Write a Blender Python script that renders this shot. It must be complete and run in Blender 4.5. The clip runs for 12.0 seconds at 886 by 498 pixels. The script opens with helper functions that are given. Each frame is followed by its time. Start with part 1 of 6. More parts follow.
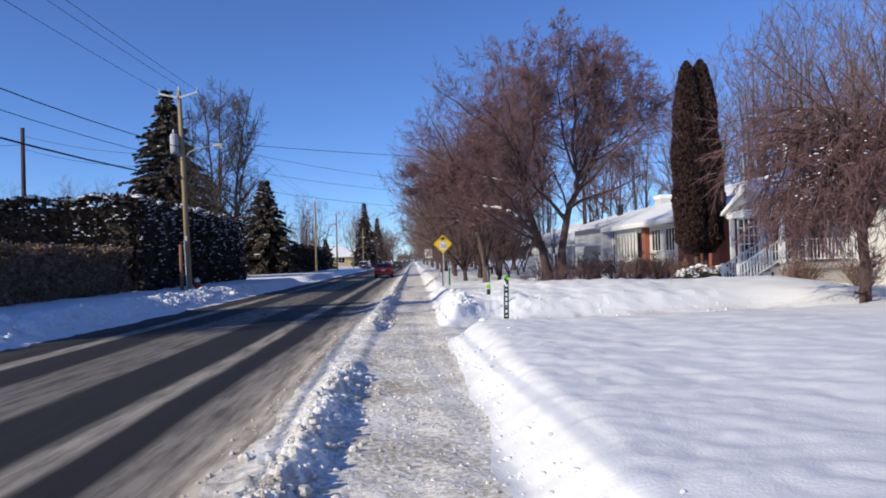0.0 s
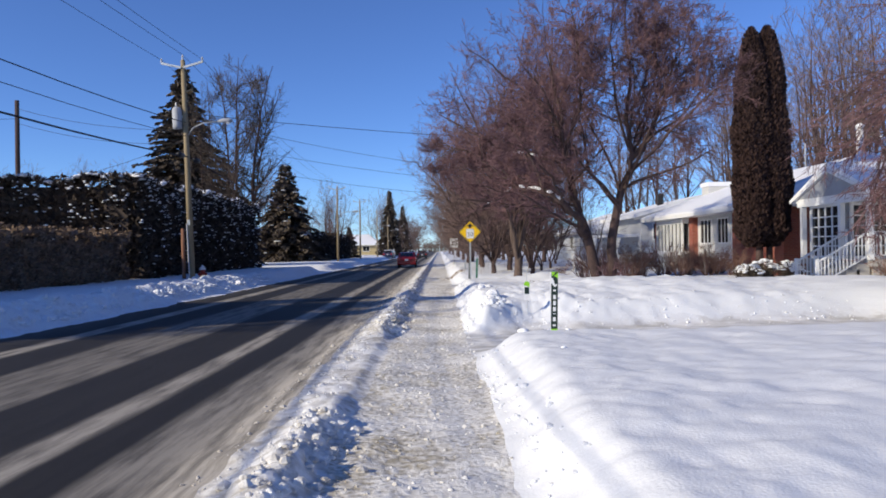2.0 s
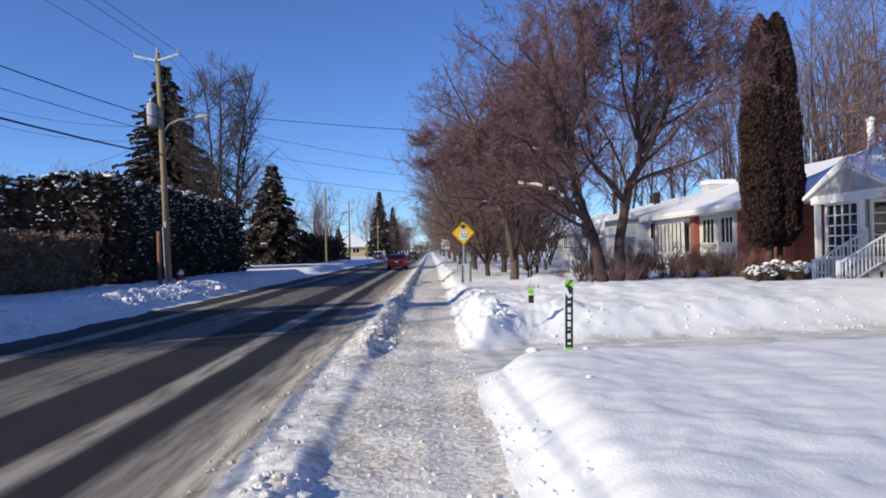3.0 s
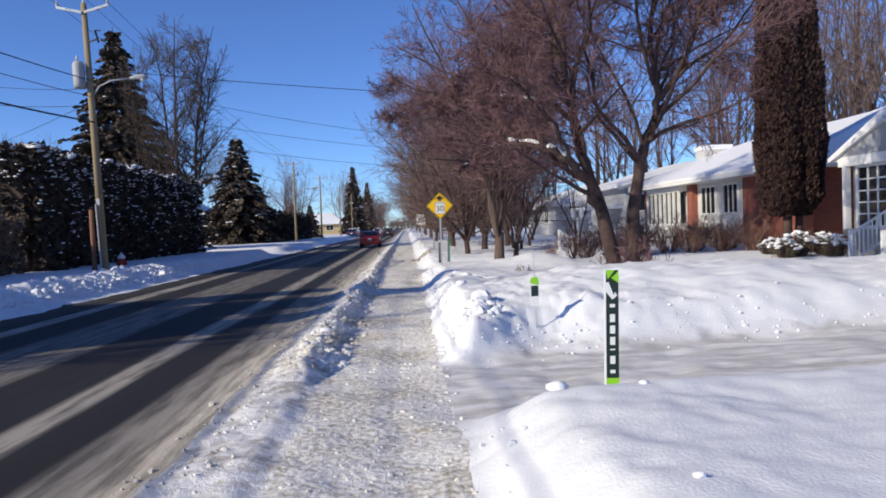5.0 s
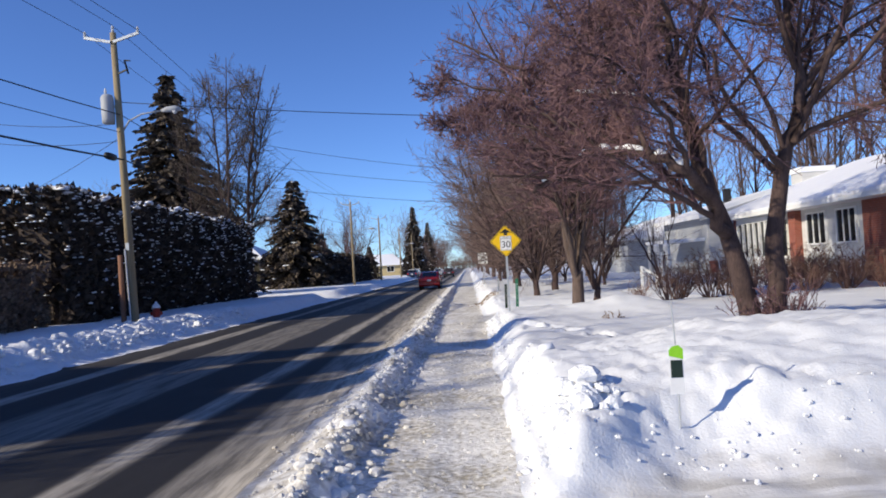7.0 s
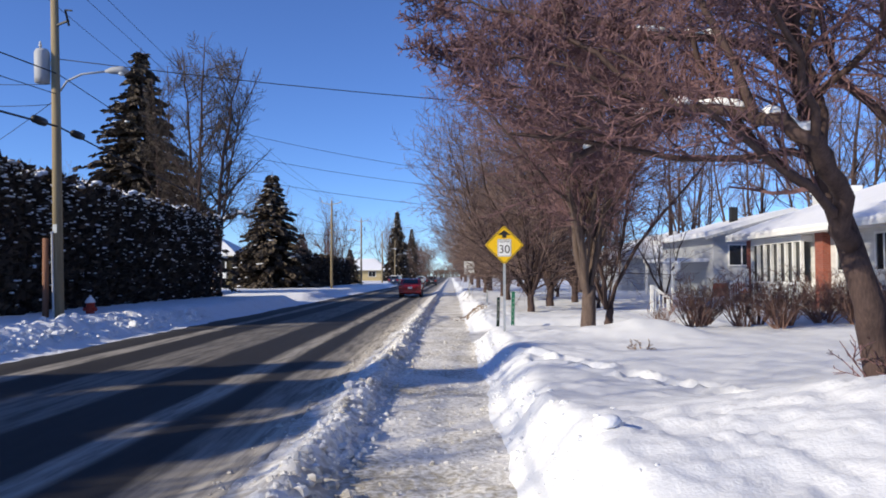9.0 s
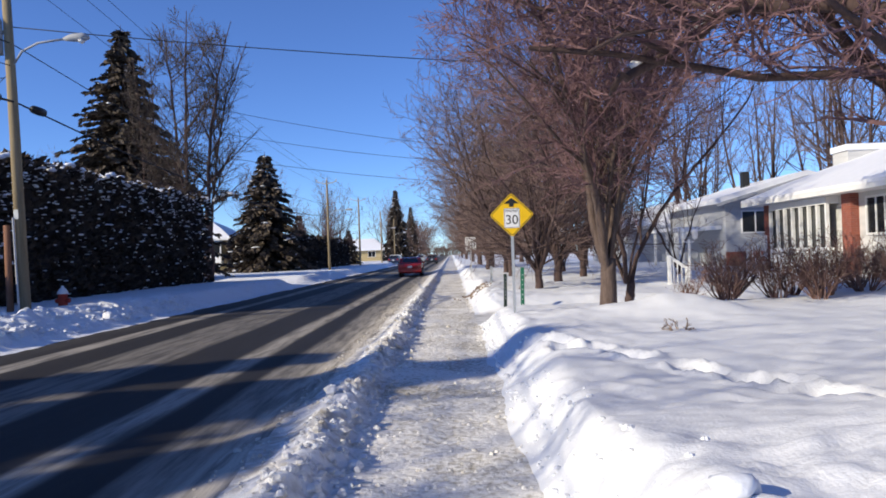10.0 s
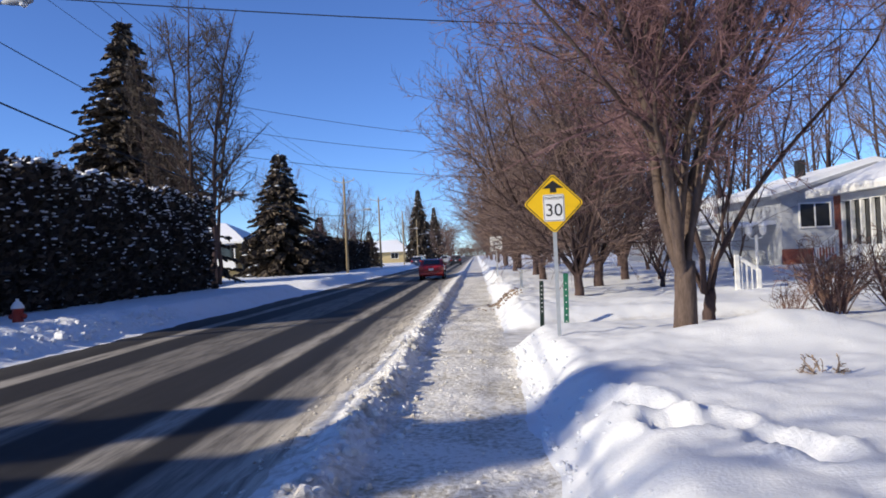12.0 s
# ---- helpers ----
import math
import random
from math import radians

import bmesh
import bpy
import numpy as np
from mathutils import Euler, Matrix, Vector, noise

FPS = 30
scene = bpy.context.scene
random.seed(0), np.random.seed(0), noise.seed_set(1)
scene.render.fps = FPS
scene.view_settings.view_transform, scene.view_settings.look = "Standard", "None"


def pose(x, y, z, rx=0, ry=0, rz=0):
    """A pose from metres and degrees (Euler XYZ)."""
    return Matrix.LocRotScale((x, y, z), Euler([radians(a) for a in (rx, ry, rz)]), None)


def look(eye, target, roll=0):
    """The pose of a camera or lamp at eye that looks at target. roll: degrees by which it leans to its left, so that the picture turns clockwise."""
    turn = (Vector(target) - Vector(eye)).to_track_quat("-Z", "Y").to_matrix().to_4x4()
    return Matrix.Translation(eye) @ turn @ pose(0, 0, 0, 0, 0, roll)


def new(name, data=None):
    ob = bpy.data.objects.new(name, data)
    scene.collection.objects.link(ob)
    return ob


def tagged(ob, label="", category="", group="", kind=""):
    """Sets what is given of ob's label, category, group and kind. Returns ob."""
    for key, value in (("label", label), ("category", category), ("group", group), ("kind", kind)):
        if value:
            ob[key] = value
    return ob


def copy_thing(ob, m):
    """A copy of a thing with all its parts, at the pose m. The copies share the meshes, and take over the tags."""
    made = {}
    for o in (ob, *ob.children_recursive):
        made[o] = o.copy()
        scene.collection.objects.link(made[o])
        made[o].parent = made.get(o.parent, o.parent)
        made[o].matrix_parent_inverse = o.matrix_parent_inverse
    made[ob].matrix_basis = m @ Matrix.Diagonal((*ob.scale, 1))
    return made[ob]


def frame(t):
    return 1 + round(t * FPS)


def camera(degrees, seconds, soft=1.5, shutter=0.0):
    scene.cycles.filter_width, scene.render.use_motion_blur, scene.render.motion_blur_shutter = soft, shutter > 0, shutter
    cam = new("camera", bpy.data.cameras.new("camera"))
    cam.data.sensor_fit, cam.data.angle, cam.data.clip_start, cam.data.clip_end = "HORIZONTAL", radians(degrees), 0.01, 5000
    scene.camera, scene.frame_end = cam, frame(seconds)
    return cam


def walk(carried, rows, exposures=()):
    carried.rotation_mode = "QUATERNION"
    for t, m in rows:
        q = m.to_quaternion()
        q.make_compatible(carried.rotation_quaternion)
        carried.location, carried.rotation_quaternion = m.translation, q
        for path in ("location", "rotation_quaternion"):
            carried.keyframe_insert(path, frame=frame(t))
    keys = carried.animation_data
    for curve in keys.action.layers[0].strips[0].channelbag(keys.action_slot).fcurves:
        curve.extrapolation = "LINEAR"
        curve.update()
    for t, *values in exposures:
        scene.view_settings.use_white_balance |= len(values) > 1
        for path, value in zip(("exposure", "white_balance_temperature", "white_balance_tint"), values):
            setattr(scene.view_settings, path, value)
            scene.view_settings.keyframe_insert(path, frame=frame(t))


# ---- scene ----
cam = camera(61.9, 12.0, 1.8)
METRES, EYE, TILT, LEAN, TURN = 21.6, 1.6, 3.1, 0.0, -2.3
ROWS = [
    (0.0, 0.0, 0.0, 0.0, -0.07, -2.32, 1.63),
    (0.5, 0.0014, 0.038, -0.0011, 4.26, 0.11, 3.6),
    (1.0, 0.0014, 0.0801, -0.0046, 3.33, -0.88, 2.89),
    (1.5, 0.0011, 0.1204, -0.0061, 5.28, -1.28, 4.91),
    (2.0, -0.0015, 0.1647, -0.0091, 1.99, -3.07, 0.89),
    (2.5, -0.0032, 0.2032, -0.0091, 5.01, -3.11, 4.31),
    (3.0, -0.0061, 0.2451, -0.0112, 1.24, -3.01, 1.21),
    (5.0, -0.006, 0.4093, -0.0203, -0.64, -4.95, 2.05),
    (5.5, -0.0042, 0.4469, -0.0215, 5.68, -3.9, 3.83),
    (6.0, -0.0049, 0.4894, -0.0238, 4.64, -3.3, 2.74),
    (6.5, -0.0063, 0.5306, -0.0259, 6.06, -2.15, 5.47),
    (7.0, -0.0109, 0.5732, -0.0288, 4.07, -1.67, 3.56),
    (9.0, -0.0237, 0.7393, -0.0403, 2.89, -1.04, 0.34),
    (9.5, -0.0238, 0.7813, -0.0433, 3.09, -1.43, 5.92),
    (10.0, -0.028, 0.825, -0.0467, 2.83, -2.74, 2.17),
    (10.5, -0.029, 0.8669, -0.0486, 5.43, 0.32, 5.41),
    (11.0, -0.0306, 0.9116, -0.0499, 4.98, -2.9, 3.34),
    (11.5, -0.0296, 0.9512, -0.0515, 5.22, -2.0, 4.56),
    (12.0, -0.0323, 0.9939, -0.054, 4.71, -2.61, 2.95),
]
walk(cam, [(t, pose(0, 0, EYE, TILT, LEAN, TURN) @ pose(METRES * x, METRES * y, METRES * z, 90 + pitch, roll, yaw)) for t, x, y, z, yaw, pitch, roll in ROWS], exposures=((0.0, 0.40, 6980, 9), (5.5, 0.41, 6980, 9), (7.0, 0.50, 6980, 9), (12.0, 0.56, 6980, 9)))

# ---- light ----
SUN_DIR = Vector((0.87, 0.49, 0.0)).normalized()      # the way the shadows fall
SUN_UP = 25.0
world = bpy.data.worlds.new("sky")
scene.world = world
world.use_nodes = True
wn = world.node_tree.nodes
sky = wn.new("ShaderNodeTexSky")
sky.sky_type = "NISHITA"
sky.sun_disc = False
sky.sun_elevation = radians(SUN_UP)
sky.sun_rotation = math.atan2(-SUN_DIR.x, -SUN_DIR.y)
sky.altitude, sky.air_density, sky.dust_density, sky.ozone_density = 2500, 1.0, 0.0, 9.0
deep = wn.new("ShaderNodeHueSaturation")
deep.inputs["Hue"].default_value, deep.inputs["Saturation"].default_value = 0.508, 1.01
world.node_tree.links.new(sky.outputs[0], deep.inputs["Color"])
world.node_tree.links.new(deep.outputs[0], wn["Background"].inputs[0])
wn["Background"].inputs[1].default_value = 0.131
sun = new("sun", bpy.data.lights.new("sun", "SUN"))
sun.data.energy, sun.data.angle, sun.data.color = 3.35, radians(0.5), (1.0, 0.93, 0.79)
sun_way = Vector((SUN_DIR.x * math.cos(radians(SUN_UP)), SUN_DIR.y * math.cos(radians(SUN_UP)), -math.sin(radians(SUN_UP))))
sun.matrix_world = look((0, 0, 60), Vector((0, 0, 60)) + sun_way)


# ---- materials ----
def nodes_of(name):
    m = bpy.data.materials.new(name)
    m.use_nodes = True
    return m, m.node_tree.nodes, m.node_tree.links


def surface(name, low, high, scale=6.0, rough=0.8, bump=0.2, fine=60.0, metal=0.0, dist=0.01, spec=0.3, stretch=(1, 1, 1), each=0.0, island=0.0):
    """Two noises, coarse and fine, mix two colours and raise the relief. each: how far whole objects differ."""
    m, n, l = nodes_of(name)
    b = n["Principled BSDF"]
    tc = n.new("ShaderNodeTexCoord")
    mp = n.new("ShaderNodeMapping")
    mp.inputs["Scale"].default_value = stretch
    l.new(tc.outputs["Object"], mp.inputs[0])
    n1, n2 = n.new("ShaderNodeTexNoise"), n.new("ShaderNodeTexNoise")
    n1.inputs["Scale"].default_value, n1.inputs["Detail"].default_value = scale, 5
    n2.inputs["Scale"].default_value, n2.inputs["Detail"].default_value = fine, 4
    l.new(mp.outputs[0], n1.inputs["Vector"]), l.new(mp.outputs[0], n2.inputs["Vector"])
    mix = n.new("ShaderNodeMath")
    mix.operation = "MULTIPLY_ADD"
    mix.inputs[1].default_value = 0.45
    l.new(n2.outputs[0], mix.inputs[0])
    half = n.new("ShaderNodeMath")
    half.operation = "MULTIPLY"
    half.inputs[1].default_value = 0.6
    l.new(n1.outputs[0], half.inputs[0]), l.new(half.outputs[0], mix.inputs[2])
    fac = mix
    if each or island:
        src = n.new("ShaderNodeObjectInfo").outputs["Random"] if each else n.new("ShaderNodeNewGeometry").outputs["Random Per Island"]
        add = n.new("ShaderNodeMath")
        add.operation = "MULTIPLY_ADD"
        add.inputs[1].default_value = each or island
        l.new(src, add.inputs[0])
        shift = n.new("ShaderNodeMath")
        shift.operation = "SUBTRACT"
        shift.inputs[1].default_value = (each or island) / 2
        l.new(mix.outputs[0], shift.inputs[0]), l.new(shift.outputs[0], add.inputs[2])
        fac = add
    ramp = n.new("ShaderNodeValToRGB")
    ramp.color_ramp.elements[0].position, ramp.color_ramp.elements[1].position = 0.3, 0.72
    ramp.color_ramp.elements[0].color, ramp.color_ramp.elements[1].color = (*low, 1), (*high, 1)
    l.new(fac.outputs[0], ramp.inputs[0]), l.new(ramp.outputs[0], b.inputs["Base Color"])
    b.inputs["Roughness"].default_value, b.inputs["Metallic"].default_value = rough, metal
    b.inputs["Specular IOR Level"].default_value = spec
    if bump:
        bp = n.new("ShaderNodeBump")
        bp.inputs["Strength"].default_value, bp.inputs["Distance"].default_value = bump, dist
        l.new(mix.outputs[0], bp.inputs["Height"]), l.new(bp.outputs[0], b.inputs["Normal"])
    return m


def packed_snow(name, clean, dirty, amount, lumps, strength, dist, splash=0.0):
    """Trodden snow: white crumbs over grey and sandy pressed snow, in patches."""
    m, n, l = nodes_of(name)
    b = n["Principled BSDF"]
    tc = n.new("ShaderNodeTexCoord")
    big, mid, fine = (n.new("ShaderNodeTexNoise") for _ in range(3))
    for node, s, d in ((big, 0.9, 4), (mid, lumps, 6), (fine, 70.0, 3)):
        node.inputs["Scale"].default_value, node.inputs["Detail"].default_value = s, d
        l.new(tc.outputs["Object"], node.inputs["Vector"])
    vor = n.new("ShaderNodeTexVoronoi")
    vor.inputs["Scale"].default_value = lumps * 0.8
    l.new(tc.outputs["Object"], vor.inputs["Vector"])
    add = n.new("ShaderNodeMath")
    add.operation = "MULTIPLY_ADD"
    add.inputs[1].default_value = 0.75
    l.new(big.outputs[0], add.inputs[0]), l.new(mid.outputs[0], add.inputs[2])
    ramp = n.new("ShaderNodeValToRGB")
    e = ramp.color_ramp.elements
    e[0].position, e[1].position = amount, amount + 0.3
    e[0].color, e[1].color = (*dirty, 1), (*clean, 1)
    l.new(add.outputs[0], ramp.inputs[0])
    if splash:
        sep = n.new("ShaderNodeSeparateXYZ")
        l.new(tc.outputs["Object"], sep.inputs[0])
        wob = n.new("ShaderNodeMath")
        wob.operation = "MULTIPLY_ADD"
        wob.inputs[1].default_value = 0.5
        l.new(mid.outputs[0], wob.inputs[0]), l.new(sep.outputs[0], wob.inputs[2])
        reach = n.new("ShaderNodeMapRange")
        reach.inputs["From Min"].default_value, reach.inputs["From Max"].default_value = -1.35, -0.98
        reach.inputs["To Min"].default_value, reach.inputs["To Max"].default_value = splash, 0.0
        l.new(wob.outputs[0], reach.inputs[0])
        tint = n.new("ShaderNodeMixRGB")
        tint.inputs[2].default_value = (0.50, 0.45, 0.38, 1)
        l.new(reach.outputs[0], tint.inputs[0]), l.new(ramp.outputs[0], tint.inputs[1]), l.new(tint.outputs[0], b.inputs["Base Color"])
    else:
        l.new(ramp.outputs[0], b.inputs["Base Color"])
    b.inputs["Roughness"].default_value = 0.75
    b.inputs["Specular IOR Level"].default_value = 0.2
    sub = n.new("ShaderNodeMath")
    sub.operation = "SUBTRACT"
    vs = n.new("ShaderNodeMath")
    vs.operation = "MULTIPLY"
    vs.inputs[1].default_value = 0.35
    l.new(vor.outputs["Distance"], vs.inputs[0])
    l.new(mid.outputs[0], sub.inputs[0]), l.new(vs.outputs[0], sub.inputs[1])
    fin = n.new("ShaderNodeMath")
    fin.operation = "MULTIPLY_ADD"
    fin.inputs[1].default_value = 0.35
    l.new(fine.outputs[0], fin.inputs[0]), l.new(sub.outputs[0], fin.inputs[2])
    bp = n.new("ShaderNodeBump")
    bp.inputs["Strength"].default_value, bp.inputs["Distance"].default_value = strength, dist
    l.new(fin.outputs[0], bp.inputs["Height"]), l.new(bp.outputs[0], b.inputs["Normal"])
    return m


def road_material():
    """Damp asphalt in the wheel tracks, salt and powdery snow between and beside them."""
    m, n, l = nodes_of("winter_asphalt")
    b = n["Principled BSDF"]
    tc = n.new("ShaderNodeTexCoord")
    warp = n.new("ShaderNodeTexNoise")
    warp.inputs["Scale"].default_value, warp.inputs["Detail"].default_value = 1.0, 5
    mp = n.new("ShaderNodeMapping")
    mp.inputs["Scale"].default_value = (1.6, 0.08, 1)
    l.new(tc.outputs["Object"], mp.inputs[0]), l.new(mp.outputs[0], warp.inputs["Vector"])
    sep = n.new("ShaderNodeSeparateXYZ")
    l.new(tc.outputs["Object"], sep.inputs[0])
    x = n.new("ShaderNodeMath")
    x.operation = "MULTIPLY_ADD"
    x.inputs[1].default_value = 0.5
    off = n.new("ShaderNodeMath")
    off.operation = "SUBTRACT"
    off.inputs[1].default_value = 0.25
    l.new(sep.outputs[0], off.inputs[0]), l.new(warp.outputs[0], x.inputs[0]), l.new(off.outputs[0], x.inputs[2])
    rng = n.new("ShaderNodeMapRange")
    rng.inputs["From Min"].default_value, rng.inputs["From Max"].default_value = -9.0, -1.5
    l.new(x.outputs[0], rng.inputs[0])
    band = n.new("ShaderNodeValToRGB")
    cr = band.color_ramp
    stops = [(-8.9, .55), (-8.55, .1), (-7.55, .03), (-7.42, .65), (-7.15, .65), (-7.02, .03), (-6.12, .02), (-5.95, .34), (-4.75, .38), (-4.58, .02), (-3.56, .02), (-3.42, .66), (-3.14, .66), (-3.0, .02), (-2.56, .01), (-2.44, .46), (-1.98, .58), (-1.8, .85), (-1.5, .92)]
    while len(cr.elements) < len(stops):
        cr.elements.new(0.5)
    for el, (px, v) in zip(cr.elements, stops):
        el.position, el.color = (px + 9.0) / 7.5, (v, v, v, 1)
    l.new(rng.outputs[0], band.inputs[0])
    streak = n.new("ShaderNodeTexNoise")
    streak.inputs["Scale"].default_value, streak.inputs["Detail"].default_value, streak.inputs["Roughness"].default_value = 2.2, 7, 0.65
    mp2 = n.new("ShaderNodeMapping")
    mp2.inputs["Scale"].default_value = (3.0, 0.3, 1)
    l.new(tc.outputs["Object"], mp2.inputs[0]), l.new(mp2.outputs[0], streak.inputs["Vector"])
    mul = n.new("ShaderNodeMath")
    mul.operation = "MULTIPLY"
    l.new(band.outputs[0], mul.inputs[0])
    sr = n.new("ShaderNodeMapRange")
    sr.inputs["From Min"].default_value, sr.inputs["From Max"].default_value = 0.36, 0.58
    sr.inputs["To Min"].default_value, sr.inputs["To Max"].default_value = 0.4, 1.1
    l.new(streak.outputs[0], sr.inputs[0]), l.new(sr.outputs[0], mul.inputs[1])
    grit = n.new("ShaderNodeTexNoise")
    grit.inputs["Scale"].default_value, grit.inputs["Detail"].default_value = 90, 4
    l.new(tc.outputs["Object"], grit.inputs["Vector"])
    asph = n.new("ShaderNodeValToRGB")
    asph.color_ramp.elements[0].color, asph.color_ramp.elements[1].color = (0.012, 0.0115, 0.012, 1), (0.036, 0.033, 0.032, 1)
    l.new(grit.outputs[0], asph.inputs[0])
    mixc = n.new("ShaderNodeMixRGB")
    mixc.inputs[2].default_value = (0.52, 0.47, 0.40, 1)
    l.new(mul.outputs[0], mixc.inputs[0]), l.new(asph.outputs[0], mixc.inputs[1]), l.new(mixc.outputs[0], b.inputs["Base Color"])
    rr = n.new("ShaderNodeMapRange")
    rr.inputs["To Min"].default_value, rr.inputs["To Max"].default_value = 0.7, 0.92
    l.new(mul.outputs[0], rr.inputs[0]), l.new(rr.outputs[0], b.inputs["Roughness"])
    b.inputs["Specular IOR Level"].default_value = 0.15
    bp = n.new("ShaderNodeBump")
    bp.inputs["Strength"].default_value, bp.inputs["Distance"].default_value = 0.4, 0.006
    l.new(grit.outputs[0], bp.inputs["Height"]), l.new(bp.outputs[0], b.inputs["Normal"])
    return m


def glass(name, tint):
    m, n, l = nodes_of(name)
    b = n["Principled BSDF"]
    b.inputs["Base Color"].default_value = (*tint, 1)
    b.inputs["Roughness"].default_value = 0.04
    b.inputs["Specular IOR Level"].default_value = 0.7
    return m


M = {}
M["bank"] = packed_snow("ploughed_snow", (0.85, 0.86, 0.88), (0.72, 0.72, 0.72), 0.55, 9.0, 0.7, 0.05)
M["ridge"] = packed_snow("kerb_snow", (0.85, 0.835, 0.81), (0.47, 0.43, 0.37), 0.66, 8.0, 0.7, 0.04, 0.75)
M["path"] = packed_snow("trodden_snow", (0.84, 0.81, 0.755), (0.41, 0.36, 0.27), 0.65, 17.0, 0.75, 0.025)
def lawn_material():
    """Smooth snow, and packed grey snow where the driveways are cleared."""
    m, n, l = nodes_of("lawn_snow")
    b = n["Principled BSDF"]
    tc = n.new("ShaderNodeTexCoord")
    big, mid, fine = (n.new("ShaderNodeTexNoise") for _ in range(3))
    for node, s, d in ((big, 0.7, 3), (mid, 5.0, 6), (fine, 40.0, 4)):
        node.inputs["Scale"].default_value, node.inputs["Detail"].default_value = s, d
        l.new(tc.outputs["Object"], node.inputs["Vector"])
    clean = n.new("ShaderNodeValToRGB")
    clean.color_ramp.elements[0].color, clean.color_ramp.elements[1].color = (0.79, 0.80, 0.81, 1), (0.86, 0.865, 0.87, 1)
    l.new(big.outputs[0], clean.inputs[0])
    grey = n.new("ShaderNodeValToRGB")
    grey.color_ramp.elements[0].position, grey.color_ramp.elements[1].position = 0.38, 0.66
    grey.color_ramp.elements[0].color, grey.color_ramp.elements[1].color = (0.52, 0.50, 0.47, 1), (0.83, 0.82, 0.81, 1)
    ruts, along_lane = n.new("ShaderNodeTexNoise"), n.new("ShaderNodeMapping")
    ruts.inputs["Scale"].default_value, ruts.inputs["Detail"].default_value = 2.4, 7
    along_lane.inputs["Scale"].default_value = (0.45, 2.0, 1)
    along_lane.inputs["Rotation"].default_value = (0, 0, -0.2)
    l.new(tc.outputs["Object"], along_lane.inputs[0]), l.new(along_lane.outputs[0], ruts.inputs["Vector"])
    l.new(ruts.outputs[0], grey.inputs[0])
    at_ = n.new("ShaderNodeAttribute")
    at_.attribute_name = "packed"
    add = n.new("ShaderNodeMath")
    add.operation = "MULTIPLY_ADD"
    add.inputs[1].default_value = 0.8
    l.new(mid.outputs[0], add.inputs[0]), l.new(at_.outputs["Fac"], add.inputs[2])
    edge = n.new("ShaderNodeMapRange")
    edge.inputs["From Min"].default_value, edge.inputs["From Max"].default_value = 1.0, 1.35
    l.new(add.outputs[0], edge.inputs[0])
    mix = n.new("ShaderNodeMixRGB")
    l.new(edge.outputs[0], mix.inputs[0]), l.new(clean.outputs[0], mix.inputs[1]), l.new(grey.outputs[0], mix.inputs[2])
    l.new(mix.outputs[0], b.inputs["Base Color"])
    b.inputs["Roughness"].default_value, b.inputs["Specular IOR Level"].default_value = 0.65, 0.25
    hgt = n.new("ShaderNodeMath")
    hgt.operation = "MULTIPLY_ADD"
    hgt.inputs[1].default_value = 1.3
    l.new(fine.outputs[0], hgt.inputs[0]), l.new(mid.outputs[0], hgt.inputs[2])
    bp = n.new("ShaderNodeBump")
    bp.inputs["Strength"].default_value, bp.inputs["Distance"].default_value = 0.2, 0.025
    l.new(hgt.outputs[0], bp.inputs["Height"]), l.new(bp.outputs[0], b.inputs["Normal"])
    return m


M["lawn"] = lawn_material()
M["road"] = road_material()
M["snowcap"] = surface("lying_snow", (0.79, 0.81, 0.84), (0.89, 0.89, 0.91), 3.0, 0.6, 0.6, 16.0, dist=0.04, spec=0.25)
M["bark"] = surface("grey_brown_bark", (0.038, 0.025, 0.0235), (0.112, 0.073, 0.065), 9.0, 0.9, 0.8, 45.0, dist=0.02, stretch=(1, 1, 0.25))
M["bark_tan"] = surface("tan_bark", (0.058, 0.040, 0.034), (0.165, 0.118, 0.097), 9.0, 0.9, 0.8, 45.0, dist=0.02, stretch=(1, 1, 0.25))
M["twig_dark"] = surface("dark_grey_twigs", (0.045, 0.034, 0.028), (0.13, 0.10, 0.08), 2.0, 0.85, 0.0, 30.0, island=0.3)
M["twig_mid"] = surface("grey_brown_twigs", (0.095, 0.063, 0.055), (0.26, 0.18, 0.155), 2.0, 0.85, 0.0, 30.0, island=0.3)
M["twig"] = surface("red_brown_twigs", (0.082, 0.044, 0.047), (0.235, 0.134, 0.138), 2.0, 0.85, 0.0, 30.0, island=0.3)
M["twig_pale"] = surface("grey_twigs", (0.10, 0.071, 0.064), (0.26, 0.19, 0.172), 2.0, 0.85, 0.0, 30.0, island=0.3)
M["needle"] = surface("dark_spruce_needles", (0.045, 0.035, 0.028), (0.145, 0.112, 0.083), 2.0, 0.8, 0.0, 30.0, island=0.5)
M["cedar"] = surface("dark_cedar_scales", (0.036, 0.028, 0.024), (0.105, 0.080, 0.063), 2.0, 0.9, 0.0, 30.0, spec=0.1, island=0.5)
M["cedar_brown"] = surface("rusty_cedar_scales", (0.026, 0.014, 0.013), (0.056, 0.030, 0.026), 2.0, 0.85, 0.0, 30.0, island=0.5)
M["drybrush"] = surface("dry_hedge_twigs", (0.14, 0.098, 0.074), (0.36, 0.265, 0.195), 2.0, 0.9, 0.0, 30.0, island=0.4)
M["hedge_twig"] = surface("brown_hedge_twigs", (0.115, 0.080, 0.058), (0.29, 0.205, 0.150), 2.0, 0.9, 0.0, 30.0, spec=0.1, island=0.4)
M["redbrush"] = surface("russet_twigs", (0.115, 0.060, 0.047), (0.29, 0.175, 0.135), 2.0, 0.9, 0.0, 30.0, island=0.4)
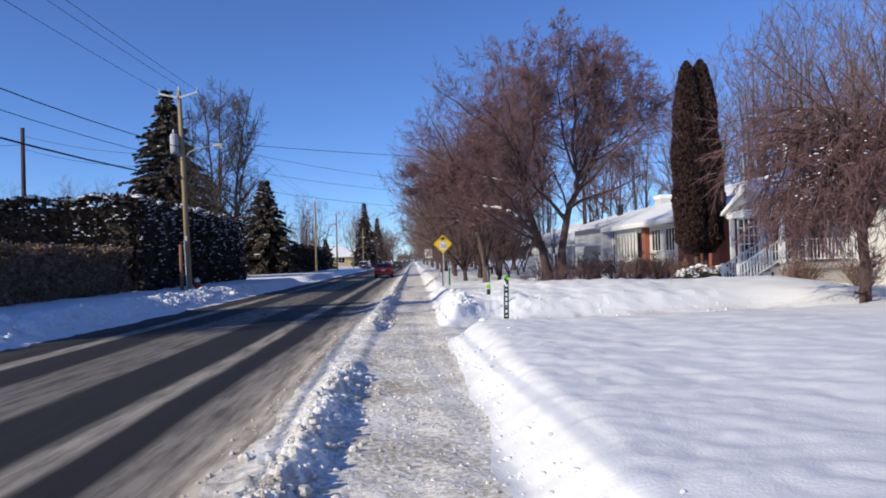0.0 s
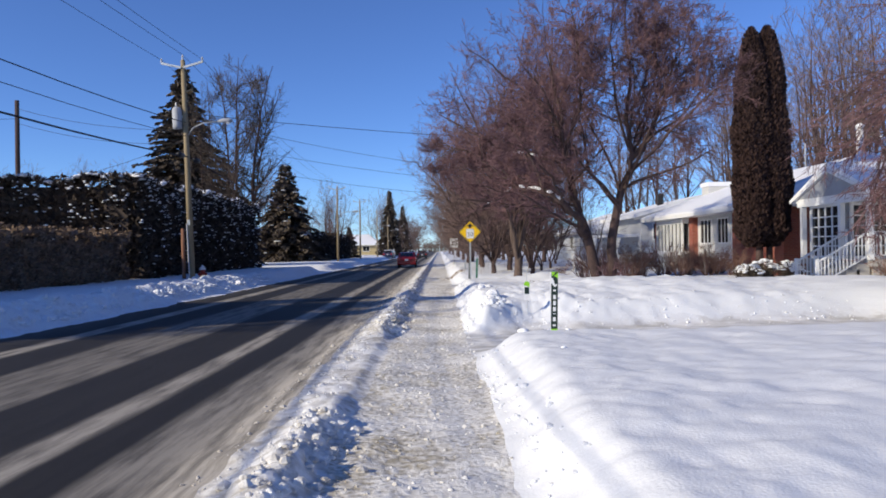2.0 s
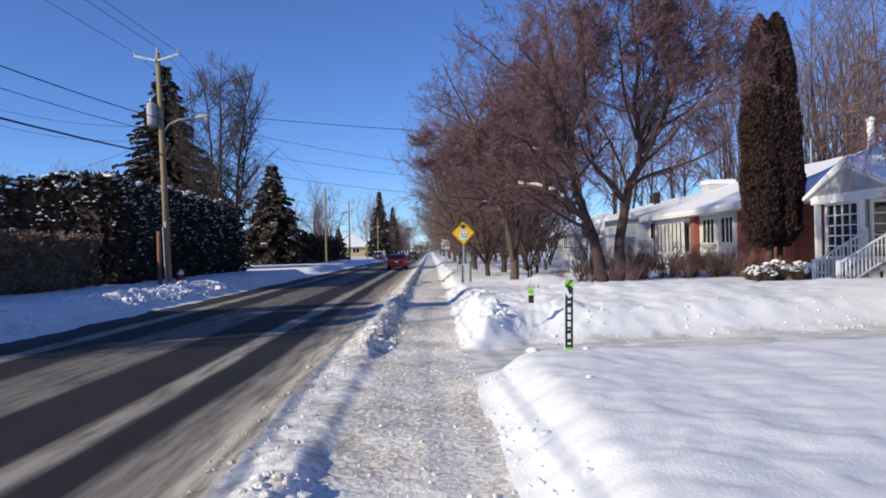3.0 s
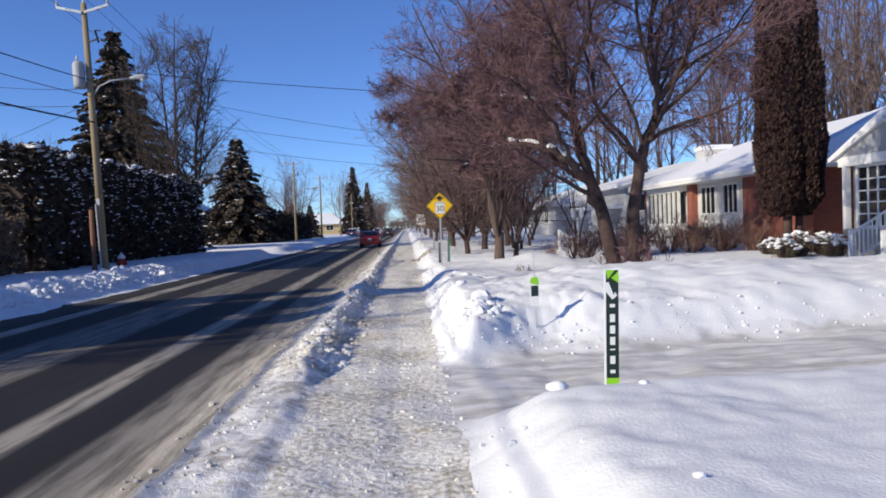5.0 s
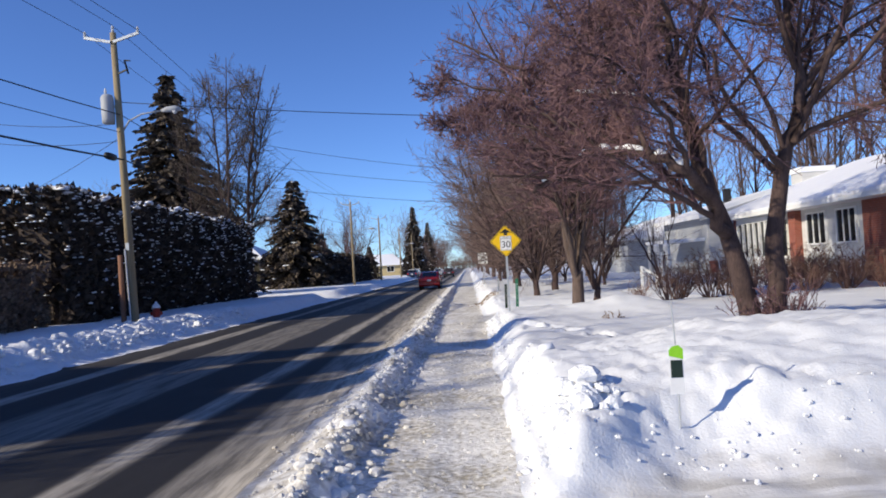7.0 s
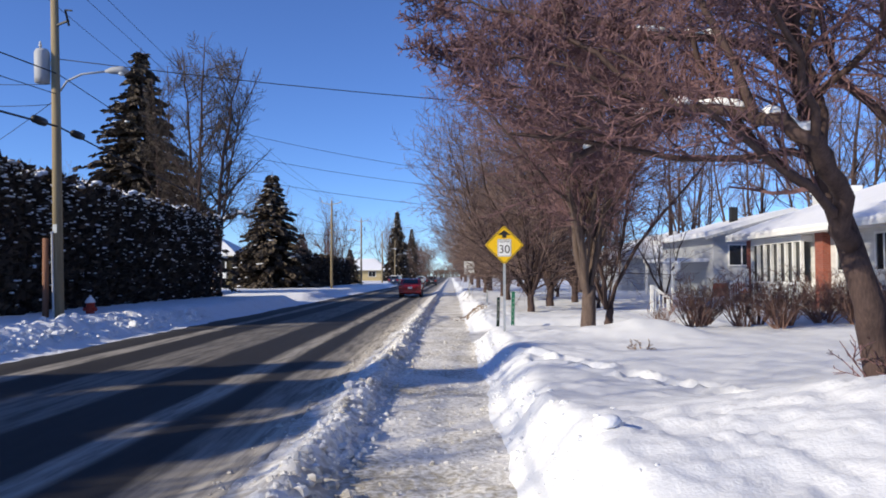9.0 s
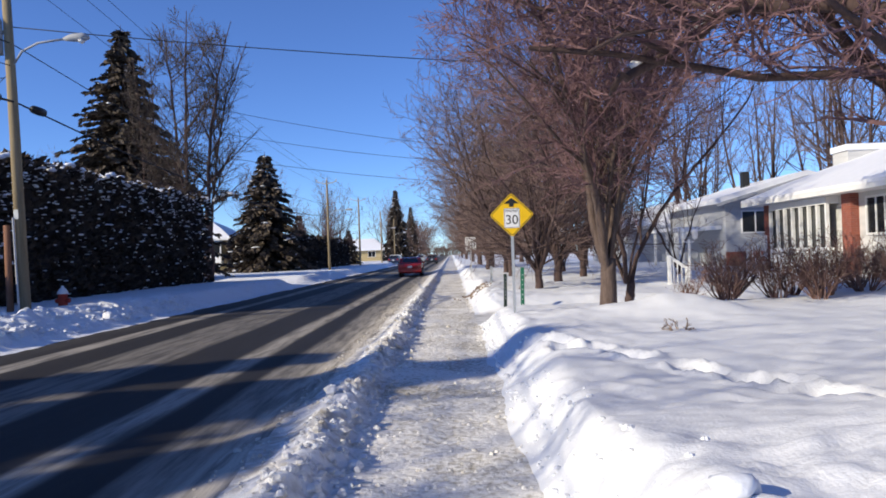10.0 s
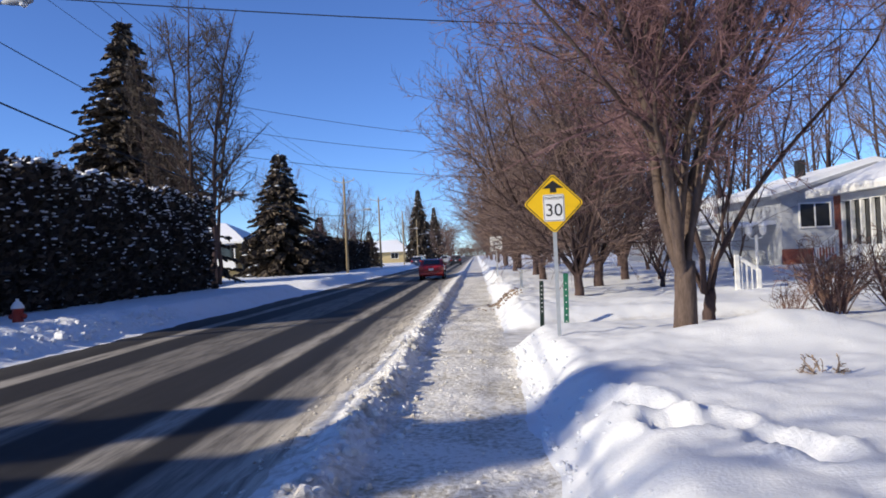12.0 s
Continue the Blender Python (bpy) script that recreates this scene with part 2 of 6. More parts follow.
M["pole"] = surface("weathered_pole_wood", (0.20, 0.15, 0.085), (0.37, 0.29, 0.18), 3.0, 0.85, 0.5, 40.0, stretch=(4, 4, 0.3))
M["pole_red"] = surface("stained_pole_wood", (0.16, 0.075, 0.045), (0.32, 0.16, 0.10), 3.0, 0.85, 0.5, 40.0, stretch=(4, 4, 0.3))
M["galv"] = surface("galvanised_steel", (0.42, 0.44, 0.45), (0.58, 0.60, 0.60), 8.0, 0.5, 0.05, 60.0, metal=0.6)
M["wire"] = surface("black_cable", (0.012, 0.012, 0.013), (0.03, 0.03, 0.032), 8.0, 0.7, 0.0)
M["ceramic"] = surface("grey_porcelain", (0.45, 0.45, 0.46), (0.6, 0.6, 0.6), 8.0, 0.3, 0.0)
M["yellow"] = surface("yellow_sign_sheet", (0.78, 0.47, 0.012), (0.86, 0.54, 0.02), 3.0, 0.45, 0.03, 50.0)
M["white"] = surface("white_paint", (0.72, 0.72, 0.71), (0.82, 0.82, 0.81), 2.0, 0.55, 0.05, 40.0)
M["black"] = surface("black_paint", (0.012, 0.012, 0.013), (0.03, 0.03, 0.03), 4.0, 0.5, 0.0)
M["green"] = surface("dark_green_plastic", (0.010, 0.022, 0.016), (0.022, 0.040, 0.030), 5.0, 0.45, 0.02)
M["lime"] = surface("lime_green_plastic", (0.20, 0.52, 0.02), (0.30, 0.66, 0.04), 5.0, 0.45, 0.02)
M["postgreen"] = surface("green_marker_plastic", (0.01, 0.10, 0.06), (0.03, 0.19, 0.11), 6.0, 0.5, 0.02)
M["red"] = surface("red_hydrant_paint", (0.36, 0.035, 0.02), (0.50, 0.07, 0.04), 6.0, 0.5, 0.1)
M["siding"] = surface("white_siding", (0.50, 0.50, 0.49), (0.68, 0.67, 0.65), 1.0, 0.6, 0.1, 12.0, stretch=(0.3, 0.3, 6))
# white siding with shade mixed into the colour as a bluish grey
M["shadeside"] = surface("shaded_white_siding", (0.36, 0.38, 0.41), (0.50, 0.51, 0.53), 1.0, 0.6, 0.1, 12.0, stretch=(0.3, 0.3, 6))
M["beige"] = surface("beige_siding", (0.36, 0.28, 0.14), (0.48, 0.39, 0.22), 1.0, 0.7, 0.1, 12.0, stretch=(0.3, 0.3, 6))
M["trimgrey"] = surface("grey_trim", (0.30, 0.31, 0.33), (0.42, 0.43, 0.45), 2.0, 0.6, 0.05)
M["concrete"] = surface("concrete", (0.30, 0.28, 0.26), (0.45, 0.43, 0.40), 3.0, 0.9, 0.3, 60.0)
M["shingle"] = surface("dark_shingles", (0.05, 0.05, 0.055), (0.11, 0.11, 0.115), 4.0, 0.9, 0.3, 30.0)
M["pane"] = glass("window_glass", (0.02, 0.022, 0.026))
M["carred"] = surface("red_car_paint", (0.30, 0.012, 0.014), (0.36, 0.02, 0.02), 2.0, 0.25, 0.0, spec=0.6)
M["cardark"] = surface("dark_car_paint", (0.02, 0.022, 0.026), (0.035, 0.037, 0.04), 2.0, 0.3, 0.0, spec=0.6)
M["carlight"] = surface("silver_car_paint", (0.35, 0.36, 0.38), (0.45, 0.46, 0.48), 2.0, 0.3, 0.0, spec=0.6)
M["rubber"] = surface("tyre_rubber", (0.012, 0.012, 0.012), (0.03, 0.03, 0.03), 5.0, 0.85, 0.1)
M["lens"] = surface("red_lamp_lens", (0.40, 0.02, 0.015), (0.5, 0.05, 0.04), 5.0, 0.2, 0.0, spec=0.6)
M["blue"] = surface("blue_car_paint", (0.012, 0.02, 0.05), (0.02, 0.035, 0.08), 5.0, 0.3, 0.0, spec=0.6)


def brick_material():
    m, n, l = nodes_of("red_brick")
    b = n["Principled BSDF"]
    tc = n.new("ShaderNodeTexCoord")
    sep, com = n.new("ShaderNodeSeparateXYZ"), n.new("ShaderNodeCombineXYZ")
    l.new(tc.outputs["Object"], sep.inputs[0])
    add = n.new("ShaderNodeMath")
    l.new(sep.outputs[0], add.inputs[0]), l.new(sep.outputs[1], add.inputs[1])
    l.new(add.outputs[0], com.inputs[0]), l.new(sep.outputs[2], com.inputs[1])
    br = n.new("ShaderNodeTexBrick")
    br.inputs["Scale"].default_value = 1.0
    br.inputs["Brick Width"].default_value, br.inputs["Row Height"].default_value, br.inputs["Mortar Size"].default_value = 0.21, 0.075, 0.006
    br.inputs["Color1"].default_value, br.inputs["Color2"].default_value, br.inputs["Mortar"].default_value = (0.30, 0.075, 0.045, 1), (0.22, 0.05, 0.034, 1), (0.26, 0.18, 0.15, 1)
    l.new(com.outputs[0], br.inputs["Vector"]), l.new(br.outputs[0], b.inputs["Base Color"])
    b.inputs["Roughness"].default_value = 0.9
    return m


M["brick"] = brick_material()


# ---- building blocks ----
class Shell:
    """Gathers vertices and faces for one mesh."""

    def __init__(self):
        self.v, self.f = [], []

    def face(self, *pts):
        k = len(self.v)
        self.v.extend(tuple(p) for p in pts)
        self.f.append(tuple(range(k, k + len(pts))))

    def box(self, x0, y0, z0, x1, y1, z1, m=None):
        k = len(self.v)
        pts = [Vector((x, y, z)) for z in (z0, z1) for x, y in ((x0, y0), (x1, y0), (x1, y1), (x0, y1))]
        self.v.extend(tuple(m @ p) if m else tuple(p) for p in pts)
        self.f.extend(tuple(k + i for i in q) for q in ((3, 2, 1, 0), (4, 5, 6, 7), (0, 1, 5, 4), (1, 2, 6, 5), (2, 3, 7, 6), (3, 0, 4, 7)))
        return self

    def beam(self, a, b, w, h):
        """A square bar from a to b."""
        a, b = Vector(a), Vector(b)
        d = b - a
        m = Matrix.Translation(a) @ d.to_track_quat("Z", "Y").to_matrix().to_4x4()
        return self.box(-w / 2, -h / 2, 0, w / 2, h / 2, d.length, m)

    def tube(self, pts, radii, sides=6, cap=True):
        k0 = len(self.v)
        n = len(pts)
        for i in range(n):
            d = pts[min(i + 1, n - 1)] - pts[max(i - 1, 0)]
            if d.length < 1e-6:
                d = Vector((0, 0, 1))
            d.normalize()
            u = d.cross(Vector((0.31, 0.17, 0.93)) if abs(d.z) < 0.9 else Vector((1, 0.1, 0)))
            u.normalize()
            w = d.cross(u)
            r, p = radii[i], pts[i]
            for s in range(sides):
                c, q = math.cos(2 * math.pi * s / sides) * r, math.sin(2 * math.pi * s / sides) * r
                self.v.append((p.x + u.x * c + w.x * q, p.y + u.y * c + w.y * q, p.z + u.z * c + w.z * q))
        for i in range(n - 1):
            for s in range(sides):
                a, b = k0 + i * sides + s, k0 + i * sides + (s + 1) % sides
                self.f.append((a, b, b + sides, a + sides))
        if cap:
            self.f.append(tuple(k0 + s for s in range(sides))[::-1])
            self.f.append(tuple(k0 + (n - 1) * sides + s for s in range(sides)))
        return self

    def spike(self, a, b, r):
        """A thin three-sided twig that runs to a point."""
        d = (b - a).normalized()
        u = d.orthogonal().normalized() * r
        w = d.cross(u)
        k = len(self.v)
        self.v.extend((tuple(a + u), tuple(a - u * 0.5 + w * 0.87), tuple(a - u * 0.5 - w * 0.87), tuple(b)))
        self.f.extend(((k, k + 1, k + 3), (k + 1, k + 2, k + 3), (k + 2, k, k + 3)))

    def lathe(self, profile, sides=12, at=(0, 0, 0), m=None):
        """profile: (radius, height) pairs, turned about z."""
        k0 = len(self.v)
        for r, z in profile:
            for s in range(sides):
                p = Vector((at[0] + r * math.cos(2 * math.pi * s / sides), at[1] + r * math.sin(2 * math.pi * s / sides), at[2] + z))
                self.v.append(tuple(m @ p) if m else tuple(p))
        for i in range(len(profile) - 1):
            for s in range(sides):
                a, b = k0 + i * sides + s, k0 + i * sides + (s + 1) % sides
                self.f.append((a, b, b + sides, a + sides))
        self.f.append(tuple(k0 + s for s in range(sides))[::-1])
        self.f.append(tuple(k0 + (len(profile) - 1) * sides + s for s in range(sides)))
        return self

    def prism(self, outline, depth, m):
        """An outline in x, y drawn out along z from 0 to depth."""
        k, n = len(self.v), len(outline)
        self.v.extend(tuple(m @ Vector((x, y, 0))) for x, y in outline)
        self.v.extend(tuple(m @ Vector((x, y, depth))) for x, y in outline)
        self.f.append(tuple(range(k, k + n))[::-1])
        self.f.append(tuple(range(k + n, k + 2 * n)))
        for i in range(n):
            j = (i + 1) % n
            self.f.append((k + i, k + j, k + n + j, k + n + i))
        return self

    def lump(self, at, rx, ry, rz, rng, sides=6):
        """A rough clod: three uneven rings and two poles."""
        k = len(self.v)
        x, y, z = at
        self.v.append((x, y, z - rz * 0.6))
        for h, w in ((-0.35, 0.85), (0.25, 0.95), (0.75, 0.6)):
            for s in range(sides):
                a = 2 * math.pi * s / sides
                j = rng.uniform(0.75, 1.2)
                self.v.append((x + rx * w * j * math.cos(a), y + ry * w * j * math.sin(a), z + rz * (h + rng.uniform(-0.15, 0.15))))
        self.v.append((x, y, z + rz))
        for s in range(sides):
            t = (s + 1) % sides
            self.f.append((k, k + 1 + t, k + 1 + s))
            for r in range(2):
                a, b = k + 1 + r * sides + s, k + 1 + r * sides + t
                self.f.append((a, b, b + sides, a + sides))
            self.f.append((k + 1 + 2 * sides + s, k + 1 + 2 * sides + t, k + 1 + 3 * sides))
        return self


def mesh_of(name, shell, material, smooth=False):
    me = bpy.data.meshes.new(name)
    me.from_pydata(shell.v, [], shell.f)
    if smooth:
        me.polygons.foreach_set("use_smooth", [True] * len(me.polygons))
    me.materials.append(material)
    me.update()
    return me


def part(name, shell, material, parent=None, label="", smooth=False):
    ob = new(name, mesh_of(name, shell, material, smooth))
    ob.parent = parent
    if label:
        ob["label"] = label
    return ob


def thing(name, m, label, category, group="", kind=""):
    ob = new(name)
    ob.empty_display_size = 0.2
    ob.matrix_basis = m
    return tagged(ob, label, category, group, kind)


def rounded(w, h, r, n=4):
    """A rectangle with rounded corners, about its middle."""
    out = []
    for cx, cy, a0 in ((w / 2 - r, h / 2 - r, 0), (-w / 2 + r, h / 2 - r, 90), (-w / 2 + r, -h / 2 + r, 180), (w / 2 - r, -h / 2 + r, 270)):
        for i in range(n + 1):
            a = radians(a0 + 90 * i / n)
            out.append((cx + r * math.cos(a), cy + r * math.sin(a)))
    return out


def text_mesh(body, size, depth, m, name, material, parent, label="", stretch=1.0):
    cu = bpy.data.curves.new(name, "FONT")
    cu.body, cu.size, cu.extrude = body, size, depth
    cu.align_x, cu.align_y = "CENTER", "CENTER"
    tmp = new(name, cu)
    bpy.context.view_layer.update()
    me = bpy.data.meshes.new_from_object(tmp.evaluated_get(bpy.context.evaluated_depsgraph_get()))
    bpy.data.objects.remove(tmp)
    me.transform(m @ Matrix.Diagonal((stretch, 1, 1, 1)))
    me.materials.clear()
    me.materials.append(material)
    ob = new(name, me)
    ob.parent = parent
    if label:
        ob["label"] = label
    return ob


# ---- ground ----
XA, XB, XC, XD = -8.55, -1.5, -0.72, 0.62          # the edges of street, ridge, pavement and lawn


def lattice(i, j, seed):
    n = (i * 374761393 + j * 668265263 + seed * 1442695041) & 0x7FFFFFFF
    n = ((n ^ (n >> 13)) * 1274126177) & 0x7FFFFFFF
    return ((n ^ (n >> 16)) & 0xFFFF) / 65535.0


def rough(x, y, scale, seed, octaves=3, gain=0.5):
    """Value noise from -1 to 1."""
    out, amp, tot = np.zeros(np.broadcast(x, y).shape), 1.0, 0.0
    for o in range(octaves):
        u, v = np.asarray(x) * scale * 2 ** o + 100, np.asarray(y) * scale * 2 ** o + 100
        i, j = np.floor(u).astype(np.int64), np.floor(v).astype(np.int64)
        a, b = u - i, v - j
        a, b = a * a * (3 - 2 * a), b * b * (3 - 2 * b)
        s = seed + o * 17
        top = lattice(i, j, s) * (1 - a) + lattice(i + 1, j, s) * a
        low = lattice(i, j + 1, s) * (1 - a) + lattice(i + 1, j + 1, s) * a
        out = out + amp * (2 * (top * (1 - b) + low * b) - 1)
        tot += amp
        amp *= gain
    return out / tot


def ease(a, b, x):
    t = np.clip((x - a) / (b - a), 0, 1)
    return t * t * (3 - 2 * t)


def hump(x, y, cx, cy, sx, sy):
    return np.exp(-((x - cx) / sx) ** 2 - ((y - cy) / sy) ** 2)


TRAIL = [(1.15 + 0.2 * i + 0.09 * math.sin(i * 2.3), 27.5 - 0.38 * i + 0.24 * (i % 2) + 0.09 * math.sin(i * 5.1)) for i in range(16)]


def lane_cut(x, y):
    """1 where the two driveways on the right are cleared."""
    d = y - 0.2 * np.clip(x - 0.7, 0, 12) + 0.12 * rough(x, y, 0.9, 71)
    one = ease(13.9, 15.35, d) * (1 - ease(17.25, 17.6 + 0.5 * ease(0.9, 2.0, x) + 0.5 * np.exp(-((x - 1.9) / 0.6) ** 2), d)) * (1 - ease(9.0, 11.0, x))
    e = y - 0.15 * np.clip(x - 0.7, 0, 12) + 0.12 * rough(x, y, 0.9, 72)
    two = ease(33.6, 34.1, e) * (1 - ease(36.3, 37.0, e)) * (1 - ease(8.0, 10.0, x))
    return np.maximum(one, two)


def height(x, y):
    x, y = np.broadcast_arrays(np.asarray(x, float), np.asarray(y, float))
    far = 1 - ease(55, 90, y)
    z = np.full(x.shape, -0.08)
    # the kerb side: slush, ridge and pavement
    z = z + 0.11 * ease(-2.1, -1.2, x) * (1 + 0.35 * rough(x, y, 1.8, 3))
    z = z - 0.035 * ease(-0.95, -0.75, x)
    xr = -0.98 + 0.07 * rough(0 * x, y, 0.35, 5)
    open_ = 1 - 0.85 * ease(9.2, 12.0, y) * (1 - ease(16.2, 17.6, y))
    amp = (0.12 + 0.03 * rough(0 * x, y, 0.8, 7)) * open_
    clod = np.abs(rough(x, y, 4.4, 11, 3, 0.65))
    near = np.exp(-((x - xr) / np.where(x < xr, 0.24, 0.16)) ** 2)
    z = z + amp * near + 0.15 * open_ * clod * np.exp(-((x - xr - 0.06) / 0.2) ** 2) * far
    z = z + 0.05 * np.abs(rough(x, y, 2.6, 13, 3)) * ease(-2.1, -1.5, x) * (1 - ease(-1.3, -0.9, x))
    tread = ease(-0.85, -0.6, x)
    z = z + 0.022 * tread * rough(x, y, 4.5, 17, 3, 0.6) * far
    # the bank and lawn on the right
    x0 = 0.56 + 0.09 * rough(0 * x, y, 0.6, 19) + 0.05 * rough(x, y, 2.2, 20)
    up = ease(x0, x0 + 0.75 - 0.3 * ease(17.0, 18.0, y) * (1 - ease(22, 26, y)), x)
    hb = 0.40 + 0.06 * rough(0 * x, y, 0.3, 23) * (1 - ease(1.5, 4.0, x)) + 0.08 * hump(x, y, 1.3, 19.6, 1.2, 1.6) - 0.10 * hump(x, y, 1.85, 18.0, 0.6, 0.45)
    lawn = hb - 0.05 * ease(1.4, 3.5, x) + (0.03 + 0.03 * ease(15, 18, y)) * rough(x, y, 0.28, 29, 2) * ease(1.0, 2.5, x)
    lawn = lawn + 0.06 * ease(17.4, 19.5, y) * (1 - ease(21, 24, y)) * (1 - ease(3.5, 7, x))
    lawn = lawn + 0.10 * clod * ease(17.0, 17.6, y) * (1 - ease(18.4, 19.8, y)) * ease(0.7, 1.1, x) * (1 - ease(6, 9, x))
    lawn = lawn + 0.075 * np.abs(rough(x, y, 1.7, 31, 4, 0.6)) * ease(17.4, 18.5, y) * (1 - ease(20.5, 22.0, y)) * ease(1.0, 2.0, x)
    lawn = lawn + 0.32 * hump(x, y, 4.15, 31.2, 1.1, 0.7) + 0.10 * hump(x, y, 2.7, 30.9, 1.2, 0.6)
    lawn = lawn + 0.10 * np.abs(rough(x, y, 2.4, 37, 3)) * np.exp(-((x - x0 - 0.35) / 0.3) ** 2) * (ease(17.4, 18, y) * 0.7 + 0.25)
    lawn = lawn + (0.05 * rough(x, y, 1.1, 38, 2) + 0.2 * np.abs(rough(x, y, 1.3, 39, 3)) * (1 - ease(1.5, 3.0, x))) * ease(36.5, 38, y) * (1 - ease(60, 70, y))
    for i, (fx, fy) in enumerate(TRAIL):
        r2 = ((x - fx) / 0.17) ** 2 + ((y - fy) / 0.24) ** 2
        lawn = lawn - (0.075 + 0.03 * math.sin(i * 1.7)) * np.exp(-r2 ** 2) - 0.015 * np.exp(-r2 / 6) + 0.04 * np.exp(-(np.sqrt(r2) - 1.45) ** 2 / 0.12)
    beside = sum(np.exp(-(((x - fx) / 0.32) ** 2 + ((y - fy) / 0.34) ** 2)) for fx, fy in TRAIL[::2])
    lawn = lawn + 0.15 * np.abs(rough(x, y, 4.2, 44, 3, 0.6)) * np.minimum(1.0, beside) - 0.05 * ease(0.25, 0.7, beside)
    d = y - 0.12 * np.clip(x - 0.7, 0, 12)
    lawn = lawn + (0.46 + 0.07 * rough(x, y, 0.5, 33, 2)) * ease(17.5, 19.9, d) * (1 - ease(20.6, 23.4, d)) * (0.3 + 0.7 * ease(1.3, 3.4, x)) * (1 - ease(10, 14, x))
    lawn = lawn + 0.085 * np.abs(rough(x, y, 3.0, 34, 4, 0.65)) * ease(17.3, 18.2, d) * (1 - ease(20.5, 22.5, d)) * ease(0.7, 1.2, x)
    lawn = lawn + 0.035 * np.abs(rough(x, y, 6.0, 35, 3, 0.65)) * ease(17.3, 17.9, d) * (1 - ease(20.5, 22.0, d)) * ease(0.6, 0.9, x)
    cut = lane_cut(x, y)
    lawn = lawn * (1 - cut) + cut * (0.02 + 0.018 * rough(x, y, 2.4, 41, 3))
    z = z + up * lawn
    # the bank on the left
    xl = -8.75 + 0.22 * rough(0 * x, y, 0.3, 43)
    rise = ease(-xl, -xl + 1.3, -x)
    back = 0.50 + 0.05 * rough(x, y, 0.3, 47, 3)
    lane = ease(60.5, 62.0, y) * (1 - ease(65.0, 66.5, y))
    clods = 0.26 * np.abs(rough(x, y, 1.7, 53, 3, 0.55)) * ease(-xl - 0.2, -xl + 0.4, -x) * (1 - ease(-xl + 1.2, -xl + 2.3, -x)) * (1 - 0.8 * ease(41, 45, y)) * ease(-30, 0, y)
    z = z + rise * (back * (1 - 0.85 * lane)) + clods
    return z


def spaced(a, b, first, grow, top):
    out, s = [a], first
    while out[-1] < b:
        out.append(min(b, out[-1] + s))
        s = min(top, s * grow)
    return out


def sheet(name, xs, ys, material, label, category, kind="structure", lanes=None):
    """A strip of the ground. lanes: True for the cleared driveways alone, False for all but them."""
    X, Y = np.meshgrid(np.array(xs), np.array(ys))
    for edge, w in ((XA, 0.22), (XB, 0.16), (XC, 0.05), (XD, 0.12)):
        X = X + w * rough(0 * Y, Y, 0.7, 61 + int(edge * 10) % 7, 4, 0.6) * np.exp(-((X - edge) / 0.4) ** 2)
    Z = height(X, Y)
    nx, ny = len(xs), len(ys)
    cut = lane_cut(X, Y) > 0.55 if lanes is not None else None
    me = bpy.data.meshes.new(name)
    me.from_pydata(np.stack([X, Y, Z], -1).reshape(-1, 3).tolist(), [],
                   [(j * nx + i, j * nx + i + 1, (j + 1) * nx + i + 1, (j + 1) * nx + i) for j in range(ny - 1) for i in range(nx - 1) if lanes is None or bool(cut[j, i]) == lanes])
    me.polygons.foreach_set("use_smooth", [True] * len(me.polygons))
    me.materials.append(material)
    if lanes is not None:
        me.attributes.new("packed", "FLOAT", "POINT").data.foreach_set("value", lane_cut(X, Y).ravel())
    ob = new(name, me)
    return tagged(ob, label, category, "", kind)


def even(a, b, n):
    return [a + (b - a) * i / n for i in range(n + 1)]


YS = [-60, -40, -25, -15, -9, -5, -2.5, -1, 0, 0.7, 1.2] + even(1.6, 24, 400) + spaced(24.06, 46, 0.06, 1.003, 0.14) + spaced(46.2, 900, 0.2, 1.05, 60)
sheet("road", even(XA, XB, 56), YS, M["road"], "grey asphalt street with dark wheel tracks and salt-white streaks", "road")
sheet("snow_ridge", even(XB, XC, 22), YS, M["ridge"], "lumpy grey-white ridge of ploughed snow along the kerb", "snow bank")
sheet("pavement", even(XC, XD, 26), YS, M["path"], "pavement under trodden sandy snow", "pavement")
XG = even(XD, 2.4, 34) + spaced(2.47, 8, 0.07, 1.03, 0.2) + spaced(8.3, 900, 0.3, 1.12, 80)
sheet("ground", XG, YS, M["lawn"], "lawns under smooth white snow with a trodden trail", "snow", lanes=False)
sheet("driveway", XG[:XG.index(8.3) + 14], [y for y in YS if 13 < y < 42], M["lawn"], "driveways under packed grey snow", "driveway", lanes=True)
sheet("ground_left", [-900, -500, -250, -120, -60, -35, -25, -19] + even(-16, XA, 78), YS, M["bank"], "white snow bank with broken clods beside the street", "snow bank")


# ---- trees and hedges ----
def wander(rng, start, way, length, r0, r1, bits, bend, lift):
    """A crooked branch as points and radii. lift: how much it turns upwards (or, below 0, droops) on its way."""
    pts, radii, p, d = [start.copy()], [r0], start.copy(), way.normalized()
    for i in range(bits):
        d = d + Vector((rng.gauss(0, bend), rng.gauss(0, bend), rng.gauss(0, bend) + lift / bits))
        d.normalize()
        p = p + d * (length / bits)
        pts.append(p.copy())
        radii.append(r0 + (r1 - r0) * (i + 1) / bits)
    return pts, radii


def along(pts, t):
    f = t * (len(pts) - 1)
    i = min(int(f), len(pts) - 2)
    return pts[i].lerp(pts[i + 1], f - i), (pts[i + 1] - pts[i]).normalized()


def sideways(rng, d, spread):
    """A way that leaves d by about spread degrees, on any side."""
    u = d.orthogonal().normalized()
    u.rotate(Matrix.Rotation(rng.uniform(0, 2 * math.pi), 3, d))
    a = radians(spread * rng.uniform(0.7, 1.3))
    return d * math.cos(a) + u * math.sin(a)


